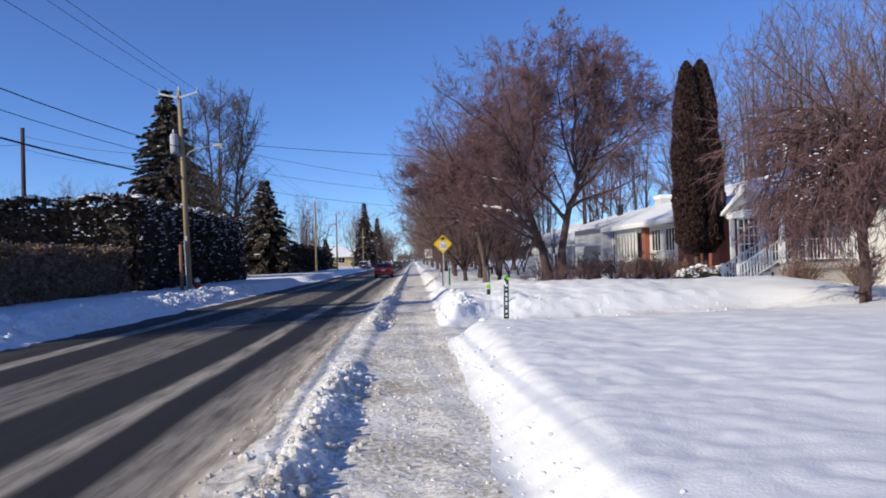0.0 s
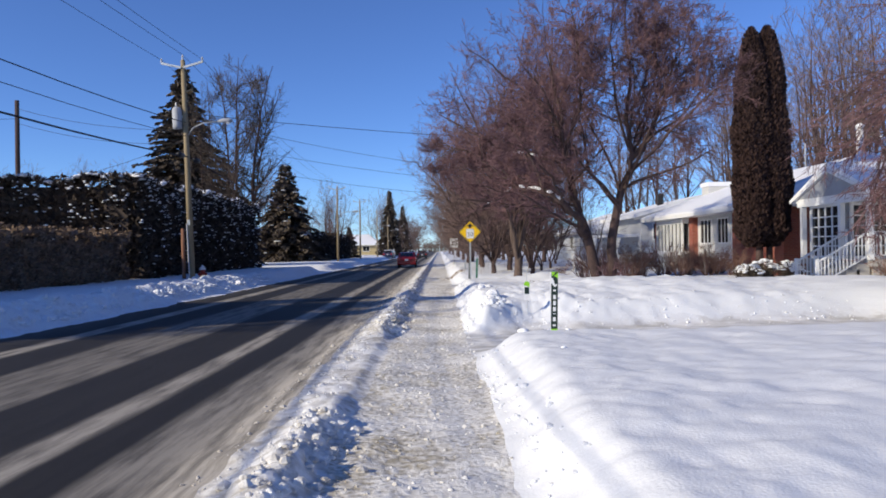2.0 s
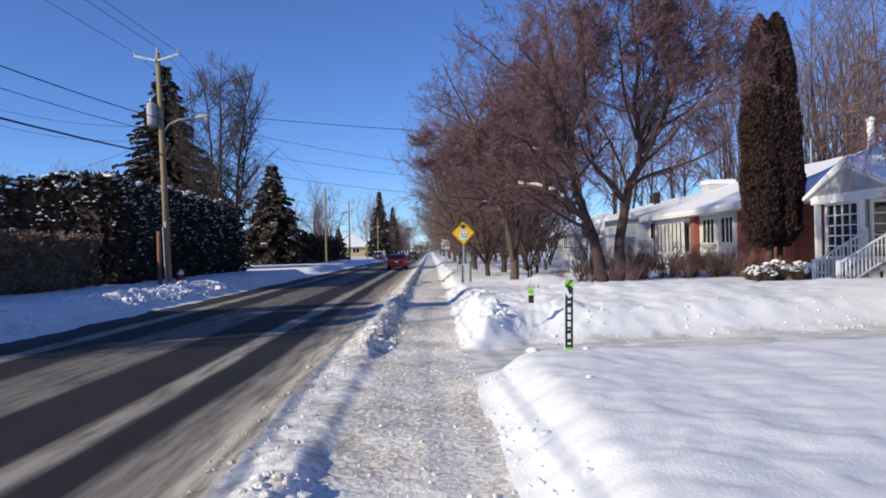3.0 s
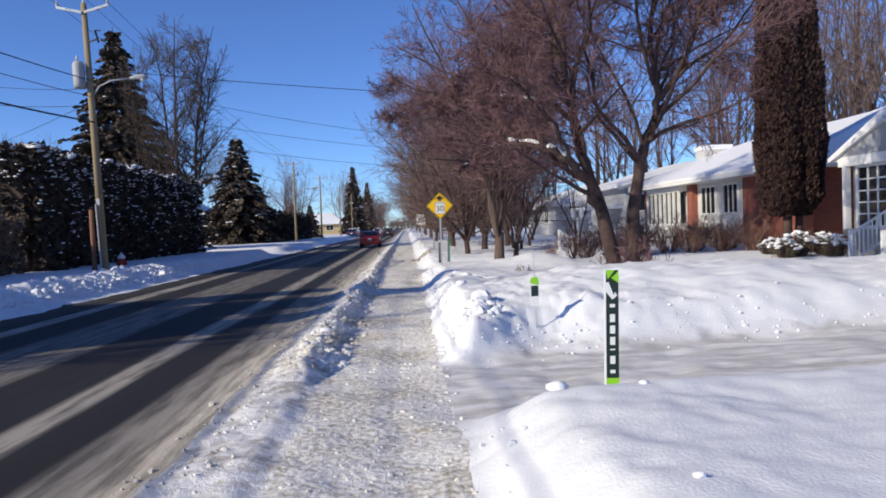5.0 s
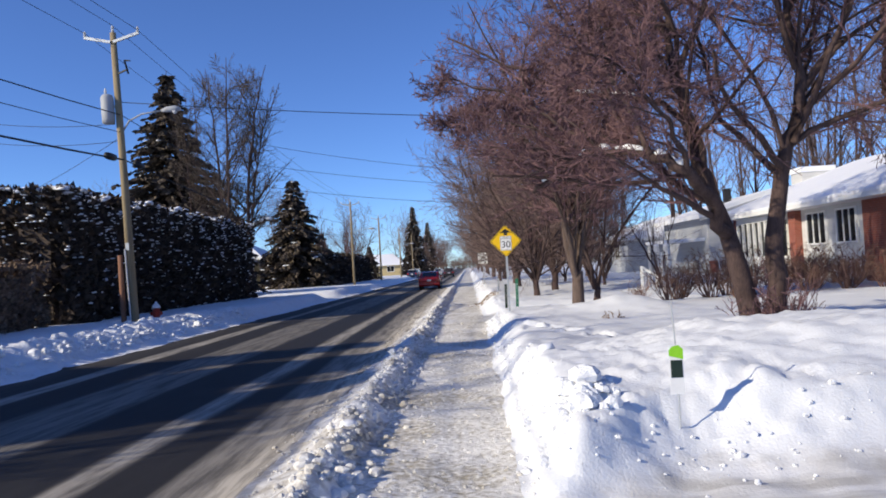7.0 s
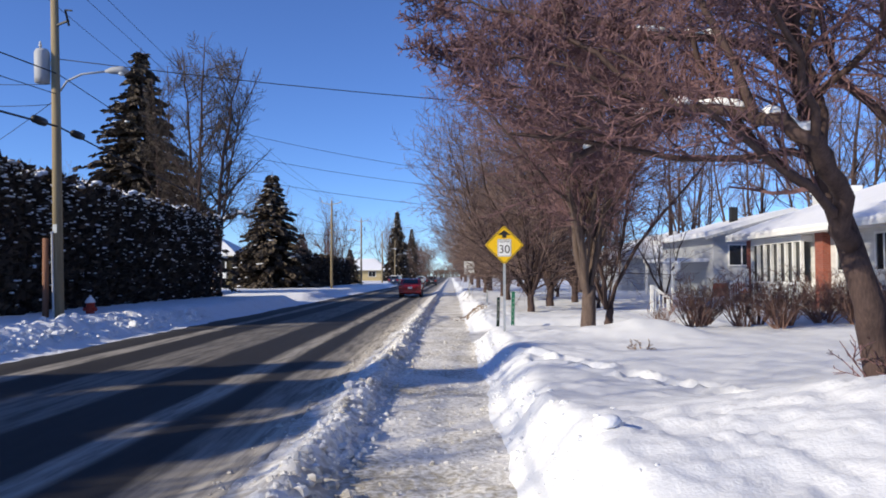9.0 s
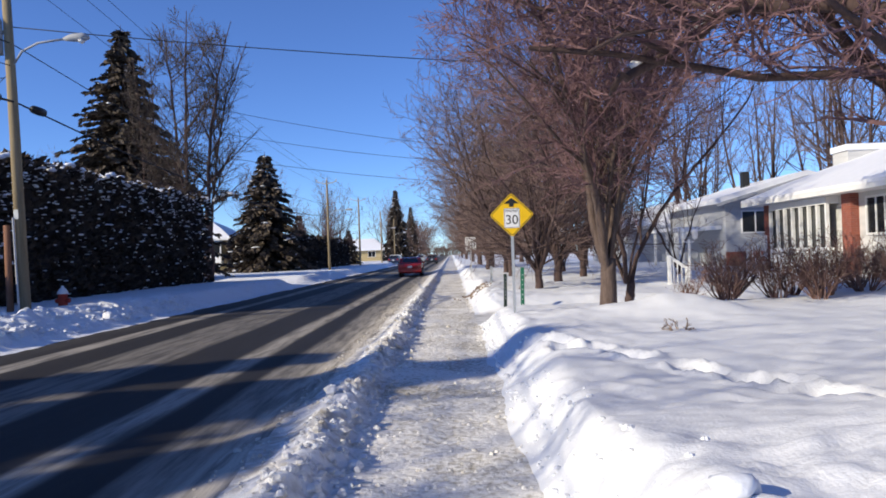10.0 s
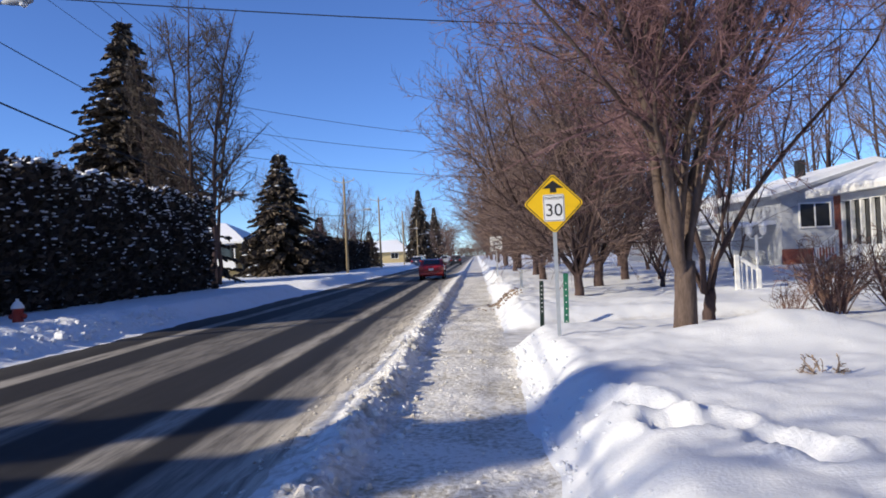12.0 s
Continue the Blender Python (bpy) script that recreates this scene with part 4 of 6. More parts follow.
conifer("spruce_tree", pose(-22.6, 69.5, 0.4), "tall dark spruce tree behind the hedge", 18.0, 6.6, 81, "spruces", 0.45, 0.36)
fir = conifer("spruce_tree", pose(-17.6, 89.0, 0.4), "dark spruce tree with patches of snow on its boughs", 11.6, 4.5, 83, "spruces", 1.0, 0.40)
for x, y, sc, turn in [(-11.0, 170, 1.3, 60), (-9.6, 200, 1.15, 150), (-27, 150, 0.8, 10), (-14.6, 124, 0.45, 90), (-12.8, 205, 0.9, 200), (-36, 44.5, 0.62, 20)]:
    slim = 0.55 if y > 155 else 1.0
    copy_thing(fir, pose(x, y, 0.35, 0, 0, turn)).scale = (sc * slim, sc * slim, sc)
# spruces beside the street, out of view, placed to throw their shade across it
side = conifer("spruce_tree", pose(-23.5, 14.6, 0.4), "tall dark spruce tree out of view, added for its shade", 13.9, 4.4, 85, "spruces", 0.3, 0.45, 26)
for x, y, turn in ((-23.8, 11.4, 80), (-24.6, 17.4, 190)):
    copy_thing(side, pose(x, y, 0.4, 0, 0, turn)).scale = (0.95, 0.95, 0.87)
# three more, never in view, added to keep sun off the tall hedge
for x, y, turn in ((-27.0, 33.0, 10), (-31.0, 32.2, 130), (-35.0, 31.5, 250)):
    copy_thing(side, pose(x, y, 0.4, 0, 0, turn)).scale = (0.85, 0.85, 0.75)
# a bare tree, also out of view, for mottled shade on the street
shade_tree = copy_thing(far_tree, pose(-16.8, 15.0, 0.4, 0, 0, 33))
shade_tree.scale = (0.8, 0.8, 1.15)
tagged(shade_tree, "leafless tree in a garden across the street", group="tall bare trees")


def hedge(name, corners, deep, top, label, seed, material, leaf, per, snow, wave=0.18, flecks=(1.0, 1.0)):
    """A clipped hedge along a line, of the given depth to its left: dark heart, sprays all over, snow on top."""
    rng = random.Random(seed)
    ob = thing(name, Matrix.Identity(4), label, "hedge")
    heart, sprays, caps = Shell(), Shell(), Shell()
    for (ax, ay), (bx, by), fleck in zip(corners, corners[1:], flecks):
        a, b = Vector((ax, ay, 0)), Vector((bx, by, 0))
        u = (b - a).normalized()
        v = Vector((-u.y, u.x, 0))
        ln = (b - a).length
        steps = max(2, int(ln / 0.8))
        for i in range(steps):
            t0, t1 = i * ln / steps, (i + 1) * ln / steps
            zt = top - 0.45
            p = [a + u * t0 + v * 0.5, a + u * t1 + v * 0.5, a + u * t1 + v * (deep - 0.2), a + u * t0 + v * (deep - 0.2)]
            k = len(heart.v)
            heart.v.extend((q.x, q.y, 0.1) for q in p)
            heart.v.extend((q.x, q.y, zt) for q in p)
            heart.f.extend(tuple(k + c for c in q) for q in ((4, 5, 6, 7), (0, 1, 5, 4), (1, 2, 6, 5), (2, 3, 7, 6), (3, 0, 4, 7)))
        count = int(ln * top * per)
        for _ in range(count):
            t, z = rng.uniform(0, ln), 0.25 + (top - 0.25) * rng.random()
            bulge = 0.16 * math.sin(t * 2.1 + 3 * math.sin(z * 1.7)) + 0.10 * math.sin(t * 5.3 + z * 3.1)
            leaves(sprays, a + u * t + v * (0.12 + bulge) + Vector((0, 0, z)), -v * 0.8 + Vector((0, 0, 0.35)), leaf, rng)
            if snow and rng.random() < fleck * (0.10 * snow * (z / top) ** 2 + 0.012 * snow):
                caps.lump(a + u * t + v * (bulge - 0.02) + Vector((0, 0, z)), rng.uniform(0.025, 0.13), rng.uniform(0.025, 0.13), rng.uniform(0.02, 0.05), rng)
        for _ in range(int(ln * deep * per * 0.6)):
            t, w = rng.uniform(0, ln), rng.uniform(0.1, deep)
            leaves(sprays, a + u * t + v * w + Vector((0, 0, top - 0.25 + wave * math.sin(t * 1.9))), Vector((0, 0, 1)), leaf * 1.3, rng)
        if snow:
            for _ in range(int(ln * 12 * snow)):
                t, w = rng.uniform(0, ln), rng.uniform(0.0, deep)
                caps.lump(a + u * t + v * w + Vector((0, 0, top - 0.08 + wave * math.sin(t * 1.9))), rng.uniform(0.08, 0.28), rng.uniform(0.08, 0.28), rng.uniform(0.05, 0.12), rng)
        for e, o in ((a, -u), (b, u)):
            for _ in range(int(deep * top * per)):
                leaves(sprays, e + v * rng.uniform(0.1, deep) + Vector((0, 0, 0.25 + (top - 0.25) * rng.random())) - o * 0.1, o + Vector((0, 0, 0.3)), leaf, rng)
    part("heart", heart, M[material], ob)
    part("foliage", sprays, M[material], ob)
    if caps.v:
        part("snow", caps, M["snowcap"], ob, "white cushions of snow on top and in the foliage", True)["kind"] = "stuff"
    return ob


hedge("hedge", [(-13.7, 60.0), (-13.7, 37.6), (-40.0, 37.6)][::-1], 1.8, 5.2, "tall dark cedar hedge with clumps of snow on top", 91, "cedar", 0.215, 68, 2.0, flecks=(0.6, 1.25))
hedge("hedge", [(-13.8, 12.0), (-13.8, 36.6)], 1.3, 2.6, "clipped leafless brown hedge beside the street", 93, "hedge_twig", 0.12, 170, 0.0, 0.03)


# ---- poles and wires ----
def pole(m, label, h, arm=True, lamp=0.0, tank=False, seed=1, r=0.15):
    ob = thing("utility_pole", m, label, "utility pole", "utility poles")
    s = Shell().tube([Vector((0, 0, -0.2)), Vector((0.01, 0, h * 0.5)), Vector((0, 0, h))], [r, r * 0.85, r * 0.68], 12)
    part("shaft", s, M["pole"], ob, smooth=True)
    if arm:
        for sg in (-1, 1):
            part("arm", Shell().beam((sg * 0.05, -0.12, h - 0.35), (sg * 0.95, -0.12, h - 0.12), 0.07, 0.09), M["galv"], ob)
            ins = part("insulator", Shell().lathe([(0.03, 0), (0.06, 0.04), (0.035, 0.09), (0.055, 0.13), (0.02, 0.2)], 8, (sg * 0.92, -0.12, h - 0.1)), M["ceramic"], ob)
        part("insulator", Shell().lathe([(0.03, 0), (0.06, 0.06), (0.035, 0.12), (0.055, 0.18), (0.02, 0.26)], 8, (0, 0, h)), M["ceramic"], ob)
        part("cutout", Shell().beam((0.12, -0.1, h - 1.45), (0.5, -0.16, h - 1.35), 0.05, 0.05).beam((0.5, -0.16, h - 1.5), (0.42, -0.2, h - 1.05), 0.06, 0.06).beam((0.42, -0.2, h - 1.05), (0.62, -0.2, h - 1.08), 0.04, 0.04), M["black"], ob, "black fuse cutout bracket")
    if tank:
        t = part("transformer", Shell().lathe([(0.02, 0), (0.2, 0.03), (0.21, 0.15), (0.21, 0.9), (0.16, 1.0), (0.03, 1.03)], 16, (-0.33, -0.1, h - 3.15)), M["trimgrey"], ob, "grey steel transformer can", True)
        part("bushing", Shell().lathe([(0.03, 0), (0.05, 0.06), (0.02, 0.2)], 8, (-0.33, -0.18, h - 2.13)), M["ceramic"], t)
        part("bracket", Shell().box(-0.14, -0.06, h - 2.6, 0.0, 0.06, h - 2.5), M["galv"], ob)
    if lamp:
        z = h - 3.4
        pts = [Vector((0.1, 0, z)), Vector((0.35, -0.02, z + 0.32)), Vector((0.8, -0.05, z + 0.5)), Vector((lamp - 0.4, -0.08, z + 0.55))]
        part("lamp_arm", Shell().tube(pts, [0.03] * 4, 8), M["trimgrey"], ob, smooth=True)
        head = Shell().tube([Vector((lamp - 0.45, -0.08, z + 0.55)), Vector((lamp - 0.25, -0.08, z + 0.57)), Vector((lamp + 0.05, -0.08, z + 0.56)), Vector((lamp + 0.22, -0.08, z + 0.54))], [0.04, 0.10, 0.12, 0.05], 10)
        hd = part("lamp_head", head, M["trimgrey"], ob, "grey street lamp head", True)
        part("lens", Shell().lathe([(0.02, -0.1), (0.08, -0.06), (0.1, 0.0)], 10, (lamp + 0.02, -0.08, z + 0.5)), M["white"], hd)
    return ob


P1 = pole(pose(-11.15, 37.2, 0.25, 0, -1.7, 0), "tall wooden utility pole with a transformer and a street lamp", 10.1, True, 1.95, True)
part("plate", Shell().box(-0.06, -0.155, 2.6, 0.06, -0.14, 2.85), M["galv"], P1, "small grey metal plate")
part("conduit", Shell().tube([Vector((-0.06, -0.17, -0.1)), Vector((-0.08, -0.16, 2.65))], [0.03, 0.03], 8), M["ceramic"], P1, "pale cable conduit")
tagged(part("stub_pole", Shell().tube([Vector((-11.48, 37.1, 0.1)), Vector((-11.52, 37.1, 2.7))], [0.09, 0.08], 10), M["pole_red"], None, smooth=True), "short red-brown wooden stub beside the utility pole", "pole")
pole(pose(-11.5, 88, 0.3), "slim wooden utility pole with a street lamp", 8.6, True, 2.2, False, 2, 0.13)
pole(pose(-11.4, 111, 0.3), "slim wooden utility pole farther off", 8.6, True, 0.0, False, 3, 0.13)
for y in (138, 166, 196, 232):
    pole(pose(-11.2, y, 0.3), "slim wooden utility pole far down the street", 8.6, False, 2.2, False, 4, 0.13)
pole(pose(-11.45, -14, 0.25), "wooden utility pole behind the start of the walk", 10.1, True, 0, False, 5)
tagged(part("service_pole", Shell().tube([Vector((-20.3, 39.5, 0.2)), Vector((-20.3, 39.5, 9.1))], [0.13, 0.1], 10), M["bark"], None, smooth=True), "plain dark pole behind the hedge", "pole")


def wire(a, b, sag, r=0.012, label="thin black overhead wire", sides=5):
    a, b = Vector(a), Vector(b)
    n = 14
    pts = [a.lerp(b, i / n) - Vector((0, 0, sag * 4 * (i / n) * (1 - i / n))) for i in range(n + 1)]
    s = Shell().tube(pts, [r] * (n + 1), sides)
    return tagged(part("overhead_wire", s, M["wire"], smooth=True), label, "wire", "overhead wires")


for dx, dz in ((-0.92, 10.35), (0.0, 10.6), (0.92, 10.35)):
    wire((-11.45 + dx, -14, dz), (-11.45 + dx, 37.1, dz), 0.5, 0.010)
    wire((-11.45 + dx, 37.1, dz), (-11.5 + dx, 88, dz - 1.6), 0.7, 0.009)
    wire((-11.5 + dx, 88, dz - 1.6), (-11.4 + dx, 111, dz - 1.6), 0.25, 0.009)
wire((-11.3, -14, 7.9), (-11.3, 37.2, 7.5), 1.1, 0.018)
wire((-11.3, -14, 7.3), (-11.3, 37.2, 6.9), 1.1, 0.012)
wire((-11.25, -14, 6.3), (-11.25, 37.2, 5.95), 0.9, 0.03, "thick black telephone cable")
wire((-11.25, 37.2, 5.95), (-11.3, 88, 5.6), 0.9, 0.024, "thick black telephone cable")
wire((-11.3, 88, 5.6), (-11.3, 111, 5.6), 0.3, 0.024, "thick black telephone cable")
wire((-11.3, 37.2, 7.5), (-11.3, 88, 6.6), 0.8, 0.014)
wire((-11.4, 37.2, 7.95), (19.0, 41.5, 6.7), 0.45, 0.014, "thin black service wire across the street")
wire((-20.3, 39.4, 8.7), (-11.5, 37.2, 7.2), 0.3, 0.010)
wire((-20.3, 39.4, 8.2), (-45, 34, 8.0), 0.4, 0.010)
wire((-20.3, 39.4, 8.0), (-11.5, 37.2, 6.6), 0.35, 0.010)
wire((-11.4, 37.2, 6.7), (-34, 60, 6.5), 0.5, 0.010)
for za, zb in ((11.9, 8.7), (10.3, 7.7), (8.7, 6.3)):
    wire((-15.8, 67, za), (2.7, 69, zb), 0.3, 0.016, "thin black wire across the street")
for k, (y, z) in enumerate(((36.2, 5.92), (38.3, 5.92))):
    s = Shell().lathe([(0.05, -0.32), (0.11, -0.26), (0.12, 0.0), (0.11, 0.26), (0.05, 0.32)], 10, m=pose(-11.25, y, z, 90))
    tagged(part("splice_case", s, M["black"], smooth=True), "black splice case hanging on the cable", "cable box", "splice cases")

# ---- signs and markers ----
SOUTH = Matrix(((1, 0, 0, 0), (0, 0, -1, 0), (0, 1, 0, 0), (0, 0, 0, 1)))      # a face turned to -y: x right, y up, z out


def at(x, y, z, turn=0.0):
    return pose(x, y, z, 0, 0, turn) @ SOUTH


def warning_sign(m):
    ob = thing("warning_sign", m, "yellow diamond road sign reading maximum 30 on a steel post", "road sign")
    part("post", Shell().box(-0.026, 0.01, -0.2, 0.026, 0.045, 2.1), M["galv"], ob, "grey steel post")
    face = SOUTH @ Matrix.Translation((0, 1.98, 0))
    d = face @ Matrix.Rotation(radians(45), 4, "Z")
    board = part("board", Shell().prism(rounded(0.6, 0.6, 0.05), 0.012, d), M["yellow"], ob, "yellow diamond board")
    ring, o, i = Shell(), rounded(0.572, 0.572, 0.045), rounded(0.548, 0.548, 0.036)
    up = d @ Matrix.Translation((0, 0, 0.0135))
    for k in range(len(o)):
        j = (k + 1) % len(o)
        ring.face(*(up @ Vector((*q, 0)) for q in (o[k], o[j], i[j], i[k])))
    part("border", ring, M["black"], board, "thin black border line")
    part("arrow", Shell().prism([(-0.045, 0.155), (0.045, 0.155), (0.045, 0.215), (0.15, 0.215), (0.0, 0.325), (-0.15, 0.215), (-0.045, 0.215)], 0.003, face @ Matrix.Translation((0, 0, 0.0125))), M["black"], board, "black arrow")
    panel = part("panel", Shell().prism(rounded(0.30, 0.38, 0.03), 0.004, face @ Matrix.Translation((0, -0.06, 0.0125))), M["white"], board, "white speed panel")
    rim, o, i = Shell(), rounded(0.285, 0.365, 0.026), rounded(0.270, 0.350, 0.02)
    for k in range(len(o)):
        j = (k + 1) % len(o)
        rim.face(*(face @ Vector((q[0], q[1] - 0.06, 0.0175)) for q in (o[k], o[j], i[j], i[k])))
    part("panel_border", rim, M["black"], panel)
    text_mesh("MAXIMUM", 0.062, 0.0008, face @ Matrix.Translation((0, 0.075, 0.0185)), "lettering", M["black"], panel, stretch=0.85)
    text_mesh("30", 0.25, 0.0008, face @ Matrix.Translation((0, -0.10, 0.0185)), "lettering", M["black"], panel)
    for z in (0.26, -0.3):
        part("bolt", Shell().lathe([(0.012, 0), (0.012, 0.006), (0.004, 0.008)], 6, m=face @ Matrix.Translation((0, z * 0.4 - 0.02, 0.0125))), M["galv"], board)
    return ob


warning_sign(pose(1.29, 31.98, 0.27, 0, 0, 0))


def speed_sign(m):
    ob = thing("speed_sign", m, "white rectangular speed sign reading 30 on a thin post", "road sign")
    part("post", Shell().box(-0.03, 0.01, -0.2, 0.03, 0.05, 2.1), M["galv"], ob)
    face = SOUTH @ Matrix.Translation((0, 1.75, 0))
    b = part("board", Shell().prism(rounded(0.6, 0.72, 0.04), 0.01, face), M["white"], ob, "white board")
    text_mesh("MAXIMUM", 0.12, 0.001, face @ Matrix.Translation((0, 0.24, 0.012)), "lettering", M["black"], b, stretch=0.85)
    text_mesh("30", 0.48, 0.001, face @ Matrix.Translation((0, -0.08, 0.012)), "lettering", M["black"], b)
    return ob


speed_sign(pose(1.2, 58.8, 0.3))

# the board beside the driveway
stake = thing("marker_board", pose(1.80, 14.56, 0.26, 0, 1.2, 0), "dark green marker board with pale bars and lime ends", "marker")
part("board", Shell().box(-0.05, 0, -0.15, 0.05, 0.018, 0.98), M["green"], stake)
part("edge", Shell().box(-0.062, -0.004, -0.1, -0.0505, 0.02, 0.98), M["white"], stake, "white edge strip")
part("lime_foot", Shell().box(-0.0495, -0.003, -0.02, 0.0505, -0.0005, 0.13), M["lime"], stake, "lime green band")
part("lime_leaf", Shell().prism([(-0.05, 0.0), (0.02, 0.0), (-0.035, -0.07)], 0.003, Matrix.Translation((0, -0.0005, 0.98)) @ SOUTH), M["lime"], stake, "lime green leaf shape")
part("lime_leaf", Shell().prism([(0.05, 0.0), (0.05, -0.10), (-0.01, -0.06), (0.03, -0.03)], 0.003, Matrix.Translation((0, -0.0005, 0.98)) @ SOUTH), M["lime"], stake, "lime green leaf shape")
part("pale_swirl", Shell().prism([(-0.05, -0.10), (-0.03, -0.09), (0.012, -0.2), (0.02, -0.17), (0.04, -0.2), (0.0, -0.23), (-0.05, -0.17)], 0.003, Matrix.Translation((0, -0.0005, 0.98)) @ SOUTH), M["white"], stake, "pale swirl")
for k, (z, h) in enumerate(((0.70, 0.03), (0.60, 0.07), (0.51, 0.07), (0.42, 0.07), (0.355, 0.012), (0.27, 0.07), (0.18, 0.03))):
    part("bar", Shell().box(-0.02, -0.004, z - h * 0.4, 0.02, -0.0008, z + h / 2), M["white"], stake)

flag = thing("marker_flag", pose(1.83, 18.22, 0.28), "thin steel rod with a small lime, black and white card", "marker")
part("rod", Shell().tube([Vector((0, 0, -0.2)), Vector((0.01, 0, 0.5)), Vector((-0.01, 0, 1.0))], [0.006] * 3, 6), M["galv"], flag)
part("card", Shell().box(-0.055, -0.012, 0.28, 0.055, -0.006, 0.66), M["white"], flag, "white card")
part("card_top", Shell().prism([(-0.055, 0.58), (0.055, 0.55), (0.055, 0.63), (0.02, 0.66), (-0.03, 0.65), (-0.055, 0.62)], 0.003, Matrix.Translation((0, -0.0125, 0)) @ SOUTH), M["lime"], flag, "lime green top")
part("card_band", Shell().box(-0.045, -0.0155, 0.41, 0.045, -0.0125, 0.545), M["green"], flag, "dark green band")

for x, y, h, mt, lb in ((1.62, 33.95, 0.95, "postgreen", "perforated green steel snow marker post"), (1.41, 36.2, 0.75, "green", "dark green snow marker post"), (1.5, 44.2, 0.8, "galv", "grey steel marker post in the snow")):
    ob = thing("marker_post", pose(x, y, 0.25, 0, 1.5), lb, "post", "marker posts")
    part("shaft", Shell().box(-0.04, -0.02, -0.2, 0.04, 0.02, h), M[mt], ob)
    if mt != "galv":
        for k in range(7):
            part("hole", Shell().lathe([(0.012, 0), (0.012, 0.002)], 8, m=Matrix.Translation((0, -0.0205, 0.15 + k * h / 9)) @ SOUTH), M["white"], ob)

hyd = thing("fire_hydrant", pose(-11.5, 39.75, -0.05), "red fire hydrant with a pale cap in the snow", "hydrant")
part("barrel", Shell().lathe([(0.16, 0), (0.16, 0.3), (0.13, 0.34), (0.13, 0.78), (0.15, 0.8)], 14), M["red"], hyd, smooth=True)
part("bonnet", Shell().lathe([(0.16, 0.8), (0.15, 0.86), (0.09, 0.96), (0.04, 0.99), (0.04, 1.05)], 14), M["white"], hyd, "pale snow-dusted cap", True)
for sg in (-1, 1):
    part("nozzle", Shell().lathe([(0.07, 0), (0.07, 0.1), (0.05, 0.12)], 10, m=pose(sg * 0.1, 0, 0.6, 0, sg * 90)), M["red"], hyd, smooth=True)

# ---- houses ----
WEST = Matrix(((0, 0, -1, 0), (-1, 0, 0, 0), (0, 1, 0, 0), (0, 0, 0, 1)))       # a face turned to -x


def on_wall(face, x, y, z):
    return Matrix.Translation((x, y, z)) @ face


def window(parent, m, w, h, cols, rows, frame=0.07, mat="white", blind=False):
    """A window about the middle of its sill: frame, bars, panes."""
    fr = Shell()
    for a in ((-w / 2 - frame, -frame, w / 2 + frame, 0), (-w / 2 - frame, h, w / 2 + frame, h + frame), (-w / 2 - frame, 0, -w / 2, h), (w / 2, 0, w / 2 + frame, h)):
        fr.box(a[0], a[1], -0.03, a[2], a[3], 0.05, m)
    win = part("window", fr, M[mat], parent)
    for c in range(1, cols):
        x = -w / 2 + w * c / cols
        part("bar", Shell().box(x - 0.03, 0, -0.02, x + 0.03, h, 0.035, m), M[mat], win)
    for r in range(1, rows):
        y = h * r / rows
        part("bar", Shell().box(-w / 2, y - 0.02, -0.02, w / 2, y + 0.02, 0.03, m), M[mat], win)
    part("pane", Shell().box(-w / 2, 0, -0.01, w / 2, h, 0.006, m), M["pane"], win)
    return win


